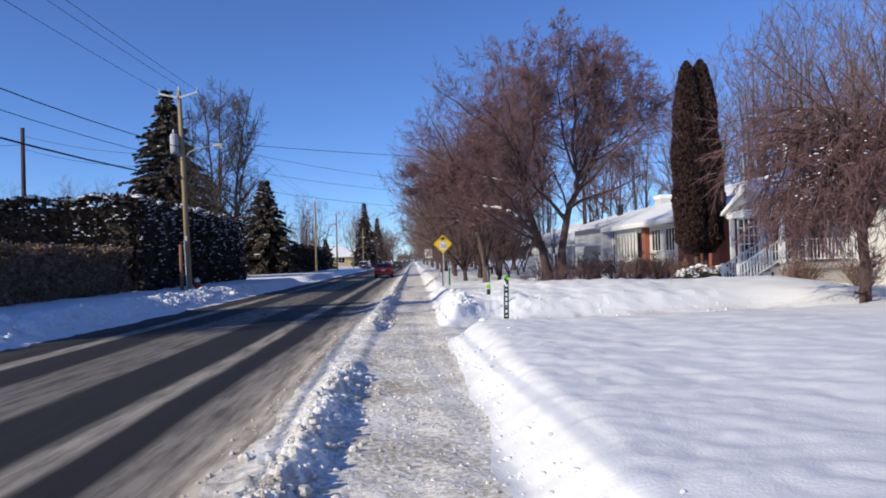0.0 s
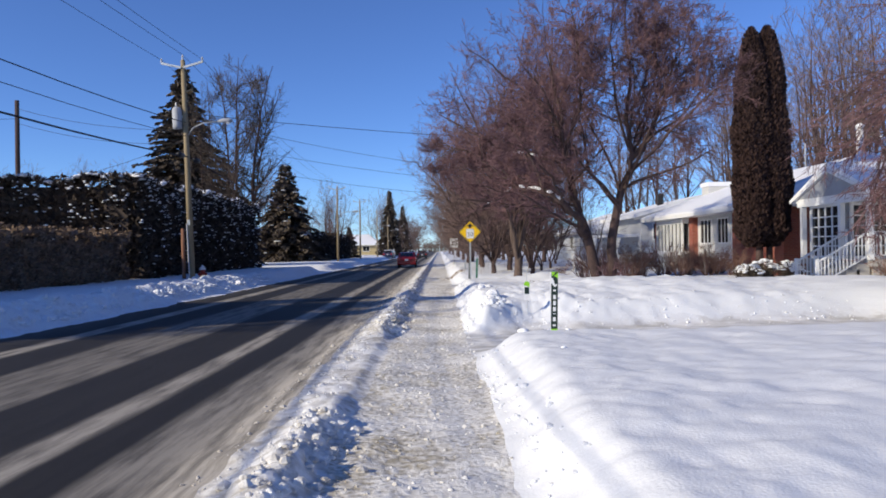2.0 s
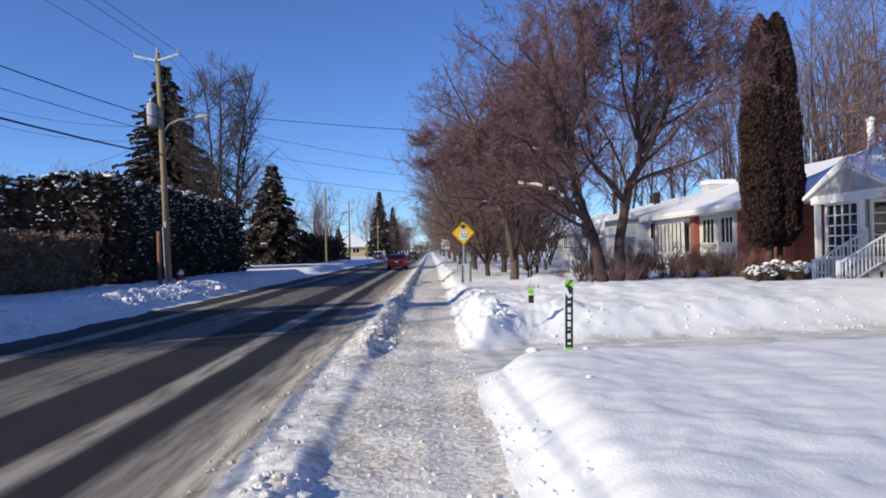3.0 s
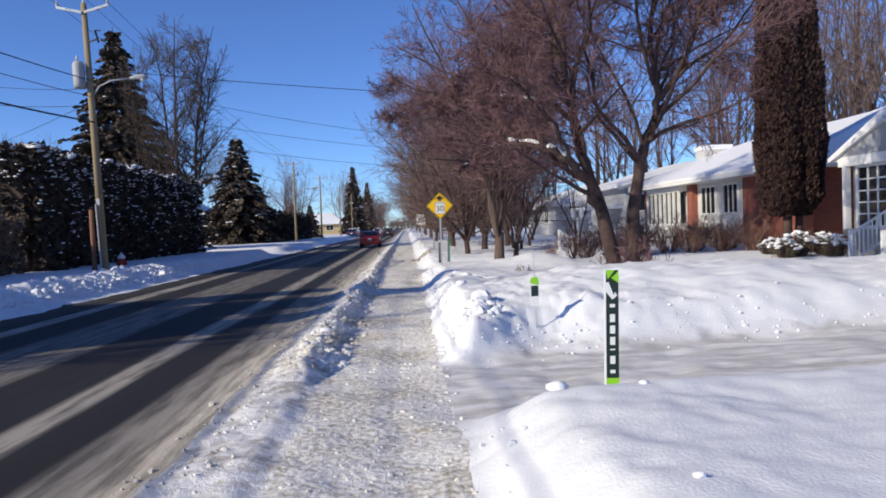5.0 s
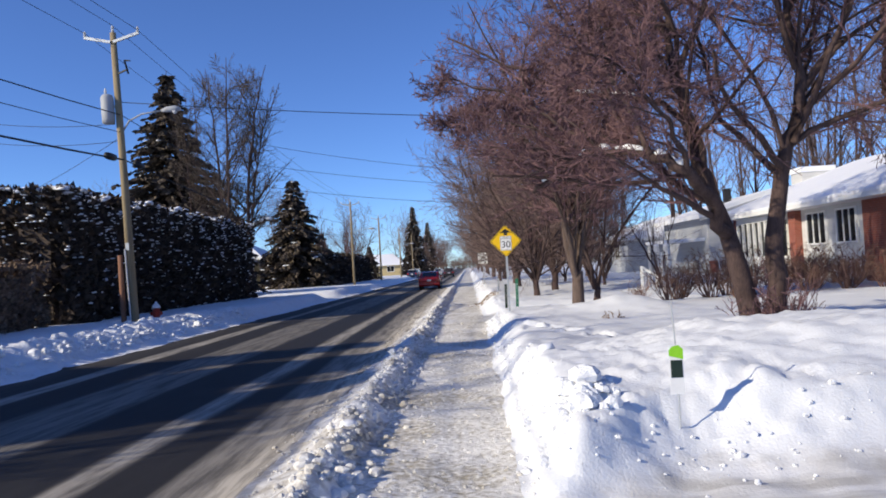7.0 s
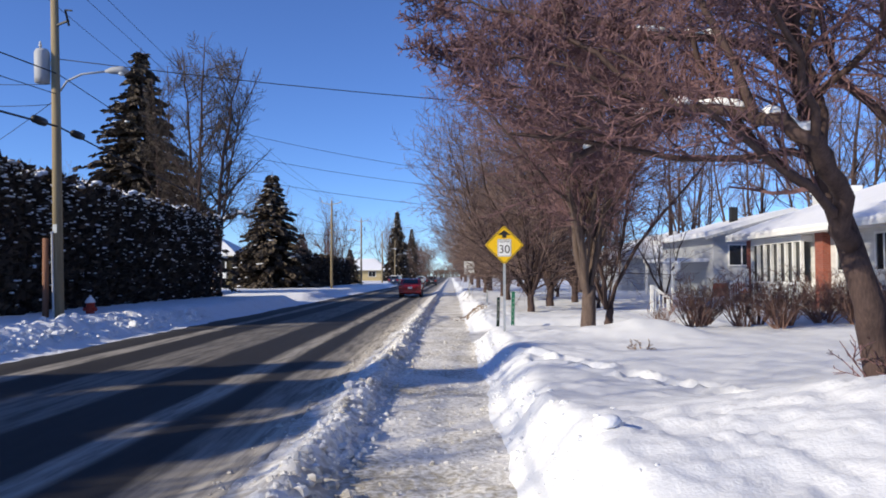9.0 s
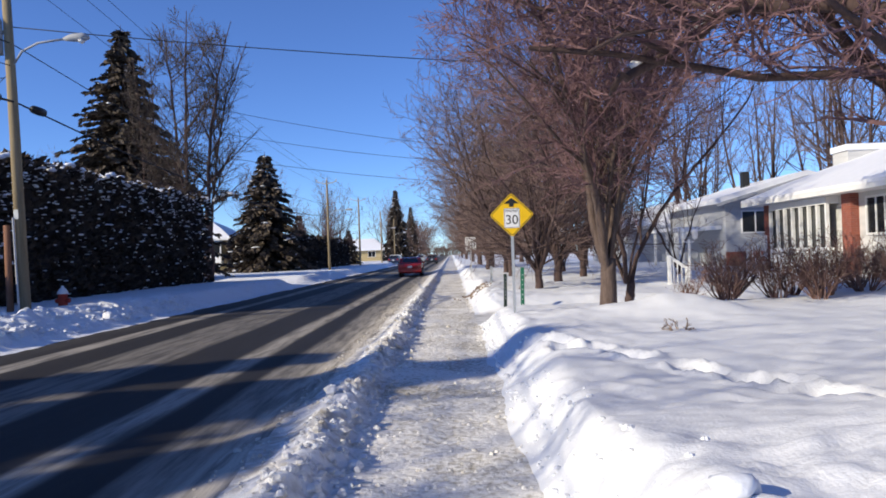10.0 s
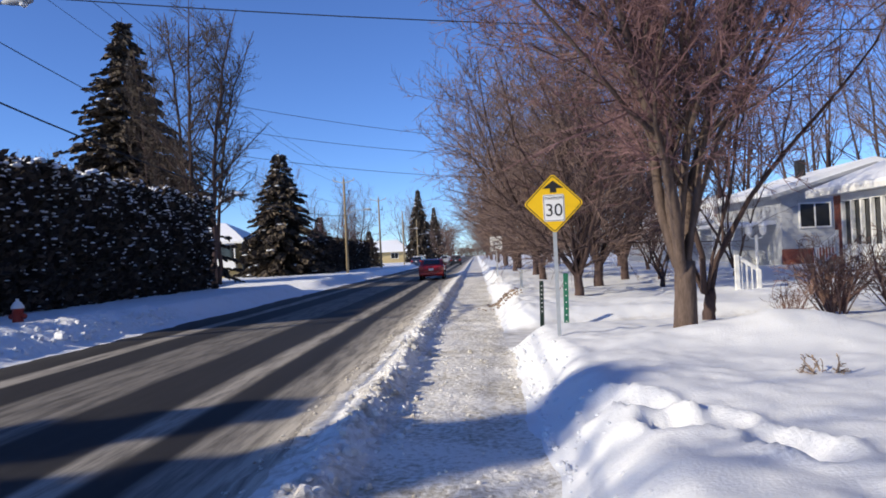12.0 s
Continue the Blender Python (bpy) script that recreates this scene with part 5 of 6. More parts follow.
def roof(parent, x0, y0, x1, y1, ze, zr, along_y, hip, snow, under="shingle", seed=1):
    """A pitched roof over a rectangle of eaves. hip: how far the ridge stops short at each end."""
    if along_y:
        xm = (x0 + x1) / 2
        ra, rb = Vector((xm, y0 + hip, zr)), Vector((xm, y1 - hip, zr))
        c = [Vector((x0, y0, ze)), Vector((x1, y0, ze)), Vector((x1, y1, ze)), Vector((x0, y1, ze))]
        faces = [(c[0], c[1], ra), (c[1], c[2], rb, ra), (c[2], c[3], rb), (c[3], c[0], ra, rb)]
    else:
        ym = (y0 + y1) / 2
        ra, rb = Vector((x0 + hip, ym, zr)), Vector((x1 - hip, ym, zr))
        c = [Vector((x0, y0, ze)), Vector((x1, y0, ze)), Vector((x1, y1, ze)), Vector((x0, y1, ze))]
        faces = [(c[0], c[1], rb, ra), (c[1], c[2], rb), (c[2], c[3], ra, rb), (c[3], c[0], ra)]

    def slab(low, high):
        s = Shell()
        for f in faces:
            s.face(*(p + Vector((0, 0, high)) for p in f))
        for i in range(4):
            a, b = c[i], c[(i + 1) % 4]
            s.face(a + Vector((0, 0, low)), b + Vector((0, 0, low)), b + Vector((0, 0, high)), a + Vector((0, 0, high)))
        s.face(*(p + Vector((0, 0, low)) for p in c[::-1]))
        return s
    r = part("roof", slab(-0.16, 0.0), M["white"], parent, "white soffit and fascia")
    if snow:
        rng = random.Random(seed)
        s = Shell()
        for f in faces:
            nseg = 12
            if len(f) == 4:
                a, b, d, e = f[0], f[1], f[2], f[3]
            else:
                a, b, d, e = f[0], f[1], f[2], f[2]
            k = len(s.v)
            for v in range(5):
                for u in range(nseg + 1):
                    p = a.lerp(b, u / nseg).lerp(e.lerp(d, u / nseg), v / 4)
                    edge = 0.45 if v == 0 else 1.0
                    lump_ = snow * edge * (0.8 + 0.4 * noise.noise(p * 0.7))
                    s.v.append((p.x, p.y, p.z + 0.01 + lump_))
            for v in range(4):
                for u in range(nseg):
                    q = k + v * (nseg + 1) + u
                    s.f.append((q, q + 1, q + nseg + 2, q + nseg + 1))
            for u in range(nseg):
                p, q = a.lerp(b, u / nseg), a.lerp(b, (u + 1) / nseg)
                s.face(p + Vector((0, 0, 0.005)), q + Vector((0, 0, 0.005)), Vector(s.v[k + u + 1]), Vector(s.v[k + u]))
        part("snow", s, M["snowcap"], r, "thick white snow on the roof", True)
    return r


def railing(parent, a, b, h, gap=0.13, name="railing", lead=True):
    """A white rail with upright bars between two posts."""
    a, b = Vector(a), Vector(b)
    up = Vector((0, 0, 1))
    rail = part(name, Shell().beam(a + up * h, b + up * h, 0.06, 0.05).beam(a + up * 0.14, b + up * 0.14, 0.05, 0.04), M["white"], parent)
    n = max(2, int((b - a).length / gap))
    for i in range(1, n):
        p = a.lerp(b, i / n)
        part("baluster", Shell().beam(p + up * 0.14, p + up * h, 0.03, 0.03), M["white"], rail)
    for p in (a, b):
        part("newel", Shell().beam(p - up * 0.1, p + up * (h + 0.1), 0.09, 0.09), M["white"], rail)
    return rail


# the long white bungalow with brick piers
B1 = thing("house", pose(0, 0, 0), "long white bungalow with red brick parts and a snow-covered roof", "house")
part("wall", Shell().box(13.9, 38.2, 0.1, 23.5, 50.0, 3.2), M["siding"], B1, "white siding wall")
part("brick_wall", Shell().box(13.86, 33.0, 0.1, 23.5, 38.19, 3.2), M["brick"], B1, "red brick wall")
roof(B1, 13.0, 32.4, 24.3, 50.7, 3.28, 5.3, True, 3.0, 0.26, seed=4)
for y in (43.2, 49.5):
    part("pier", Shell().box(13.62, y - 0.3, 0.1, 13.9, y + 0.3, 3.12), M["brick"], B1, "red brick pier")
window(B1, on_wall(WEST, 13.88, 39.3, 1.75), 1.3, 1.15, 3, 1)
window(B1, on_wall(WEST, 13.88, 41.6, 1.75), 1.5, 1.15, 3, 1)
bay = part("bay", Shell().box(13.45, 44.2, 0.4, 13.9, 48.9, 1.3), M["white"], B1, "white bay with tall panes")
part("bay_head", Shell().box(13.45, 44.2, 2.85, 13.9, 48.9, 3.1), M["white"], bay)
for k in range(8):
    y = 44.25 + k * (4.6 / 7)
    part("mullion", Shell().box(13.44, y - 0.05, 1.3, 13.56, y + 0.05, 2.85), M["white"], bay)
part("pane", Shell().box(13.58, 44.25, 1.3, 13.6, 48.85, 2.85), M["pane"], bay)
ch = part("chimney", Shell().box(16.45, 48.2, 3.9, 17.95, 49.4, 5.2), M["siding"], B1, "pale chimney")
part("snow", Shell().box(16.38, 48.13, 5.2, 18.02, 49.47, 5.45), M["snowcap"], ch, "snow cap")
mast = part("service_mast", Shell().tube([Vector((19, 41.5, 4.8)), Vector((19, 41.5, 6.8))], [0.04, 0.04], 8), M["galv"], B1)
part("flue", Shell().tube([Vector((18.8, 36.2, 4.9)), Vector((18.8, 36.2, 6.75))], [0.14, 0.14], 12).lathe([(0.19, 0), (0.19, 0.1), (0.05, 0.2)], 12, (18.8, 36.2, 6.73)), M["white"], B1, "white flue pipe", True)
railing(B1, (12.6, 49.2, 0.35), (13.4, 49.2, 0.95), 0.8)
for k in range(3):
    part("step", Shell().box(12.5 + 0.3 * k, 49.2, 0.2, 12.85 + 0.3 * k + 0.05, 50.4, 0.4 + 0.18 * k), M["concrete"], B1)

# the neighbour's house with a gabled porch
A = thing("house", pose(0, 0, 0), "white house with a gabled glazed porch and snowy roof", "house")
part("wall", Shell().box(16.0, 19.0, 0.1, 26.0, 31.2, 3.3), M["siding"], A, "white siding wall")
roof(A, 15.4, 18.4, 26.6, 31.8, 3.35, 5.2, True, 3.0, 0.25, seed=6)
part("deck", Shell().box(13.1, 25.75, 0.9, 16.0, 30.1, 1.1), M["concrete"], A, "porch floor")
part("plinth", Shell().box(13.25, 25.9, 0.1, 16.0, 30.0, 0.9), M["concrete"], A)
porch = part("porch_gable", Shell().prism([(-2.35, 0), (2.35, 0), (0, 0.82)], 0.08, on_wall(WEST, 13.12, 27.95, 3.2)), M["trimgrey"], A, "grey gable over the porch")
part("rake", Shell().beam((13.0, 30.5, 3.12), (13.0, 27.95, 4.05), 0.16, 0.1).beam((13.0, 27.95, 4.05), (13.0, 25.4, 3.12), 0.16, 0.1), M["white"], porch)
part("porch_ceiling", Shell().box(13.05, 25.6, 3.08, 16.3, 30.3, 3.2), M["white"], A)
pr = Shell()
for sg in (-1, 1):
    a, b = Vector((12.95, 27.95 + sg * 2.6, 3.14)), Vector((12.95, 27.95, 4.12))
    c, d = b + Vector((5.0, 0, 0)), a + Vector((5.0, 0, 0))
    up = Vector((0, 0, 0.2))
    pr.face(a + up * 0.3, b + up, c + up, d + up * 0.3), pr.face(d, c, b, a), pr.face(a, b, b + up, a + up * 0.3), pr.face(d, a, a + up * 0.3, d + up * 0.3), pr.face(c, d, d + up * 0.3, c + up)
part("porch_roof", pr, M["snowcap"], A, "snow-covered porch roof")
part("beam", Shell().box(13.05, 25.6, 2.92, 13.25, 30.2, 3.08), M["white"], A)
for x, y in ((13.15, 25.85), (13.15, 27.45), (13.15, 29.95)):
    part("post", Shell().box(x - 0.08, y - 0.08, 1.1, x + 0.08, y + 0.08, 2.92), M["white"], A)
window(A, on_wall(WEST, 13.3, 28.7, 1.2), 1.75, 1.65, 4, 5, 0.1)
window(A, on_wall(SOUTH, 14.2, 27.5, 1.2), 1.3, 1.65, 3, 5, 0.1)
part("vestibule", Shell().box(13.36, 27.56, 1.1, 16.0, 29.95, 3.08), M["trimgrey"], A)
part("shutter", Shell().box(15.05, 27.44, 1.2, 15.4, 27.5, 2.9), M["green"], A, "dark shutter")
for k in range(5):
    part("step", Shell().box(11.5 + 0.32 * k, 25.95, 0.1, 11.9 + 0.32 * k, 27.15, 0.3 + 0.17 * k), M["concrete"], A)
railing(A, (11.55, 27.2, 0.2), (13.15, 27.2, 1.12), 0.85)
railing(A, (11.55, 25.9, 0.2), (13.15, 25.9, 1.12), 0.85)
railing(A, (13.2, 25.85, 1.1), (15.9, 25.85, 1.1), 0.85)
window(A, on_wall(WEST, 15.98, 22.5, 1.6), 1.8, 1.2, 2, 1)

# the next white house, its gable to the street's start
C = thing("house", pose(0, 0, 0), "white gabled house, greyed for tree shade, with a dark window and snowy porch", "house")
# the shade of the trees is put into the wall's grey
part("wall", Shell().box(15.0, 58.0, 0.1, 23.4, 68.0, 3.9), M["shadeside"], C, "white siding wall with tree shade put into its grey")
part("gable", Shell().prism([(-4.2, 0), (4.2, 0), (0, 1.1)], 0.1, on_wall(SOUTH, 19.2, 58.1, 3.9)), M["shadeside"], C)
cr = Shell()
for sg in (-1, 1):
    a, b = Vector((19.2 + sg * 4.9, 57.3, 3.7)), Vector((19.2, 57.3, 5.05))
    c, d = b + Vector((0, 11.4, 0)), a + Vector((0, 11.4, 0))
    up = Vector((0, 0, 0.28))
    cr.face(a + up, b + up, c + up, d + up), cr.face(d, c, b, a), cr.face(a, b, b + up, a + up), cr.face(d, a, a + up, d + up)
part("roof", cr, M["snowcap"], C, "snow-covered roof")
part("verge", Shell().beam((14.3, 57.25, 3.62), (19.2, 57.25, 4.98), 0.1, 0.16).beam((19.2, 57.25, 4.98), (24.1, 57.25, 3.62), 0.1, 0.16), M["trimgrey"], C)
window(C, on_wall(SOUTH, 16.6, 57.98, 2.15), 1.4, 1.1, 2, 1)
part("brick_base", Shell().box(14.96, 57.96, 0.1, 23.4, 58.0, 1.1), M["brick"], C, "red-brown brick base")
part("porch_roof", Shell().box(12.6, 58.6, 2.35, 15.0, 64.0, 2.55), M["snowcap"], C, "snow-covered porch roof")
for y in (58.8, 61.3, 63.8):
    part("post", Shell().box(12.7, y - 0.07, 0.2, 12.84, y + 0.07, 2.35), M["white"], C)
part("chimney", Shell().box(17.2, 61, 4.3, 17.6, 61.4, 5.7), M["black"], C, "dark chimney pipe")

# a low white house farther on, and the two across the street
D = thing("house", pose(0, 0, 0), "low white house with a snowy roof behind bare trees", "house")
part("wall", Shell().box(13.5, 74, 0.1, 23, 88, 3.0), M["shadeside"], D)
roof(D, 12.8, 73.2, 23.7, 88.8, 3.05, 4.9, True, 2.5, 0.25, seed=9)
window(D, on_wall(WEST, 13.48, 78, 1.5), 1.8, 1.2, 2, 1)
window(D, on_wall(WEST, 13.48, 84, 1.5), 1.8, 1.2, 2, 1)
E_ = thing("house", pose(-4.8, 12.0, 0), "beige house with a white bay window and snowy roof", "house")
part("wall", Shell().box(-31, 79, 0.1, -17.3, 85, 3.75), M["beige"], E_, "beige siding wall")
roof(E_, -31.8, 78.0, -16.7, 85.6, 3.8, 5.6, False, 3.0, 0.25, seed=12)
# a thin sheet whose grey stands in for shade on this end
part("end_wall", Shell().box(-17.298, 79.02, 0.1, -17.26, 84.98, 3.75), M["shadeside"], E_, "end wall coloured grey for the shade on it")
eb = part("bay", Shell().box(-19.6, 78.2, 1.1, -17.7, 79.0, 2.2), M["white"], E_, "white bay window")
part("bay_head", Shell().box(-19.6, 78.2, 3.45, -17.7, 79.0, 3.6), M["white"], eb)
for x in (-19.55, -17.75):
    part("mullion", Shell().box(x - 0.06, 78.2, 2.2, x + 0.06, 78.32, 3.45), M["white"], eb)
part("pane", Shell().box(-19.5, 78.26, 2.2, -17.8, 78.28, 3.45), M["pane"], eb)
door = part("door", Shell().box(-21.6, 78.94, 0.5, -20.7, 79.0, 2.6), M["white"], E_, "white door")
part("glazing", Shell().box(-21.4, 78.92, 0.9, -20.9, 78.94, 2.4), M["pane"], door)
F_ = thing("house", pose(0, 58, 0), "far white house with a snowy roof", "house")
part("wall", Shell().box(-27, 128, 0.1, -15.5, 138, 3.0), M["beige"], F_)
roof(F_, -27.8, 127.2, -14.7, 138.8, 3.0, 5.4, False, 3.0, 0.3, seed=14)
window(F_, on_wall(SOUTH, -18, 127.98, 1.4), 1.6, 1.2, 2, 1)

# ---- garden things ----
lamp = thing("garden_lamp", pose(8.25, 43.2, 0.25), "white garden lamp post with a double head", "lamp post")
part("post", Shell().lathe([(0.07, 0), (0.07, 0.15), (0.045, 0.2), (0.045, 1.45), (0.06, 1.5)], 10), M["white"], lamp, smooth=True)
for sg in (-1, 1):
    part("arm", Shell().tube([Vector((0, 0, 1.4)), Vector((sg * 0.16, 0, 1.42)), Vector((sg * 0.2, 0, 1.52))], [0.02] * 3, 6), M["white"], lamp)
    hd = part("lantern", Shell().lathe([(0.05, 1.5), (0.1, 1.56), (0.11, 1.72), (0.03, 1.8)], 8, (sg * 0.2, 0, 0)), M["white"], lamp)
    part("snow", Shell().lathe([(0.12, 1.76), (0.11, 1.82), (0.03, 1.86)], 8, (sg * 0.2, 0, 0)), M["snowcap"], hd)
gate = thing("garden_rail", pose(6.9, 41.0, 0.1), "white wooden rail beside the garden steps", "railing")
part("post", Shell().box(-0.05, -0.05, 0, 0.05, 0.05, 1.15), M["white"], gate)
part("post", Shell().box(0.5, -0.05, 0, 0.6, 0.05, 0.75), M["white"], gate)
part("brace", Shell().beam((0.0, 0, 1.12), (0.56, 0, 0.72), 0.06, 0.09), M["white"], gate)
for k in range(3):
    part("baluster", Shell().beam((0.12 + 0.13 * k, 0, 0.2), (0.12 + 0.13 * k, 0, 1.0 - 0.09 * k), 0.03, 0.03), M["white"], gate)


def shrub(m, label, h, wide, stems, seed, mat, snow=False, name="shrub", group="shrubs"):
    rng = random.Random(seed)
    ob = thing(name, m, label, "shrub", group)
    tw, limbs = [], []
    for i in range(stems):
        a = rng.uniform(0, 6.28)
        o = rng.uniform(0.1, 1.0) * wide / h
        q = stem(rng, (0.15 * wide * math.cos(a), 0.15 * wide * math.sin(a), -0.1), (math.cos(a) * o, math.sin(a) * o, 1), h * rng.uniform(0.6, 1.1), 0.014, 0.004, 4, 0.15, 0.1)
        limbs.append(q)
        sprout(rng, *q, 0, [(6, 0.45, 45, 3, 0.2, 0.1, 0.2), (4, 0.5, 45, 2, 0.2, 0.1, 0.2)], limbs, tw)
    s = Shell()
    for pts, radii in limbs + tw:
        s.tube(pts, [r * 1.3 for r in radii], 3, False)
    part("growth", s, M[mat], ob)["kind"] = "stuff"
    if snow:
        s = Shell()
        for _ in range(int(40 * wide)):
            a, r = rng.uniform(0, 6.28), wide * math.sqrt(rng.random()) * 0.8
            s.lump((r * math.cos(a), r * math.sin(a), h * (rng.uniform(0.75, 0.98) - 0.6 * (r / wide) ** 2)), rng.uniform(0.05, 0.16), rng.uniform(0.05, 0.16), rng.uniform(0.03, 0.07), rng)
        part("snow", s, M["snowcap"], ob, "white snow on the shrub", True)["kind"] = "stuff"
    return ob


sh = shrub(pose(6.0, 33.9, 0.35), "russet leafless garden shrub in the snow", 1.25, 0.75, 26, 101, "redbrush")
for i, (x, y, sc) in enumerate([(7.3, 34.3, 1.1), (8.5, 34.6, 1.15), (9.6, 35.0, 1.1), (10.7, 35.3, 1.1), (11.9, 35.4, 1.05), (12.6, 36.6, 1.0), (12.7, 38.0, 1.0), (12.7, 39.6, 1.05), (12.6, 41.2, 1.0), (7.0, 36.0, 0.9), (4.9, 33.0, 0.55), (6.6, 35.2, 1.0), (7.9, 33.6, 0.85), (9.0, 36.0, 1.1), (10.1, 34.2, 0.9), (11.3, 34.4, 0.9), (12.3, 34.2, 0.95), (8.2, 35.6, 1.05), (10.2, 36.4, 1.0), (11.4, 36.6, 1.0)]):
    copy_thing(sh, pose(x, y, 0.35, 0, 0, 57 * i)).scale = (sc, sc, sc)
shrub(pose(4.6, 23.1, 0.3), "thin brown suckers round the foot of the tree", 1.0, 0.9, 44, 103, "twig")
shrub(pose(5.6, 24.9, 0.3), "low brown twigs in the snow", 0.6, 0.9, 14, 105, "redbrush")
shrub(pose(3.35, 28.5, 0.3), "few dry twigs poking out of the snow", 0.32, 0.28, 7, 107, "drybrush")
shrub(pose(2.9, 31.3, 0.5), "low dark red plant under the tree", 0.14, 0.3, 12, 109, "redbrush")
jun = shrub(pose(12.0, 30.6, 0.3), "low dark evergreen shrub with snow on it", 0.8, 0.8, 70, 111, "needle", True)
for x, y, sc, turn in ((13.2, 31.2, 0.9, 90), (11.3, 30.0, 0.8, 200), (12.7, 29.9, 0.85, 300), (11.6, 31.4, 0.75, 20)):
    copy_thing(jun, pose(x, y, 0.3, 0, 0, turn)).scale = (sc, sc, sc)
brown = shrub(pose(12.6, 23.6, 0.3), "dense russet shrub beside the porch steps", 1.3, 0.9, 60, 113, "redbrush")
copy_thing(brown, pose(13.9, 22.4, 0.3, 0, 0, 120)).scale = (0.9, 0.9, 0.9)

# the columnar cedar with two tips
rng = random.Random(121)
ced = thing("columnar_cedar", pose(12.6, 32.1, 0.2), "tall narrow rusty-dark cedar with two tips", "tree")
part("trunk", Shell().tube([Vector((-0.1, 0, 0)), Vector((-0.12, 0, 2.2))], [0.16, 0.12], 10).tube([Vector((0.3, 0.1, 0)), Vector((0.35, 0.1, 2.2))], [0.14, 0.1], 10), M["bark"], ced, smooth=True)
heart, fol = Shell(), Shell()
for cx, cy, h, r in ((-0.32, 0.0, 9.75, 0.74), (0.36, 0.15, 9.85, 0.78)):
    prof = [(0.35, 1.3), (0.95, 1.9), (1.02, 3.0), (1.0, 5.0), (0.86, 7.0), (0.62, 8.6), (0.3, 9.4), (0.03, 9.7)]
    prof = [(q * r, z * h / 9.7) for q, z in prof]
    heart.lathe([(q * 0.8, z) for q, z in prof], 12, (cx, cy, 0))
    zs, rs = [z for q, z in prof], [q for q, z in prof]
    for _ in range(15000):
        z = rng.uniform(zs[0], zs[-1])
        q = float(np.interp(z, zs, rs)) * (1 + 0.07 * math.sin(z * 3 + cx * 9))
        a = rng.uniform(0, 6.28)
        q *= 1 + 0.06 * math.sin(a * 5 + z)
        o = Vector((math.cos(a), math.sin(a), 0))
        leaves(fol, Vector((cx, cy, z)) + o * q * 0.93, o * 0.35 + Vector((0, 0, 0.8)), 0.11, rng, 1, 0.35)
part("heart", heart, M["cedar_brown"], ced)
part("foliage", fol, M["cedar_brown"], ced)

# dark hedge and snow-dusted cedars farther along the left side
hedge("hedge", [(-13.9, 93.0), (-13.9, 118.0)], 2.0, 3.7, "dark cedar hedge farther along the street", 95, "cedar", 0.3, 30, 0.5)
hedge("hedge", [(-24.0, 92.0), (-13.9, 92.0)], 1.6, 3.7, "dark cedar hedge across a garden", 97, "cedar", 0.3, 30, 0.5)


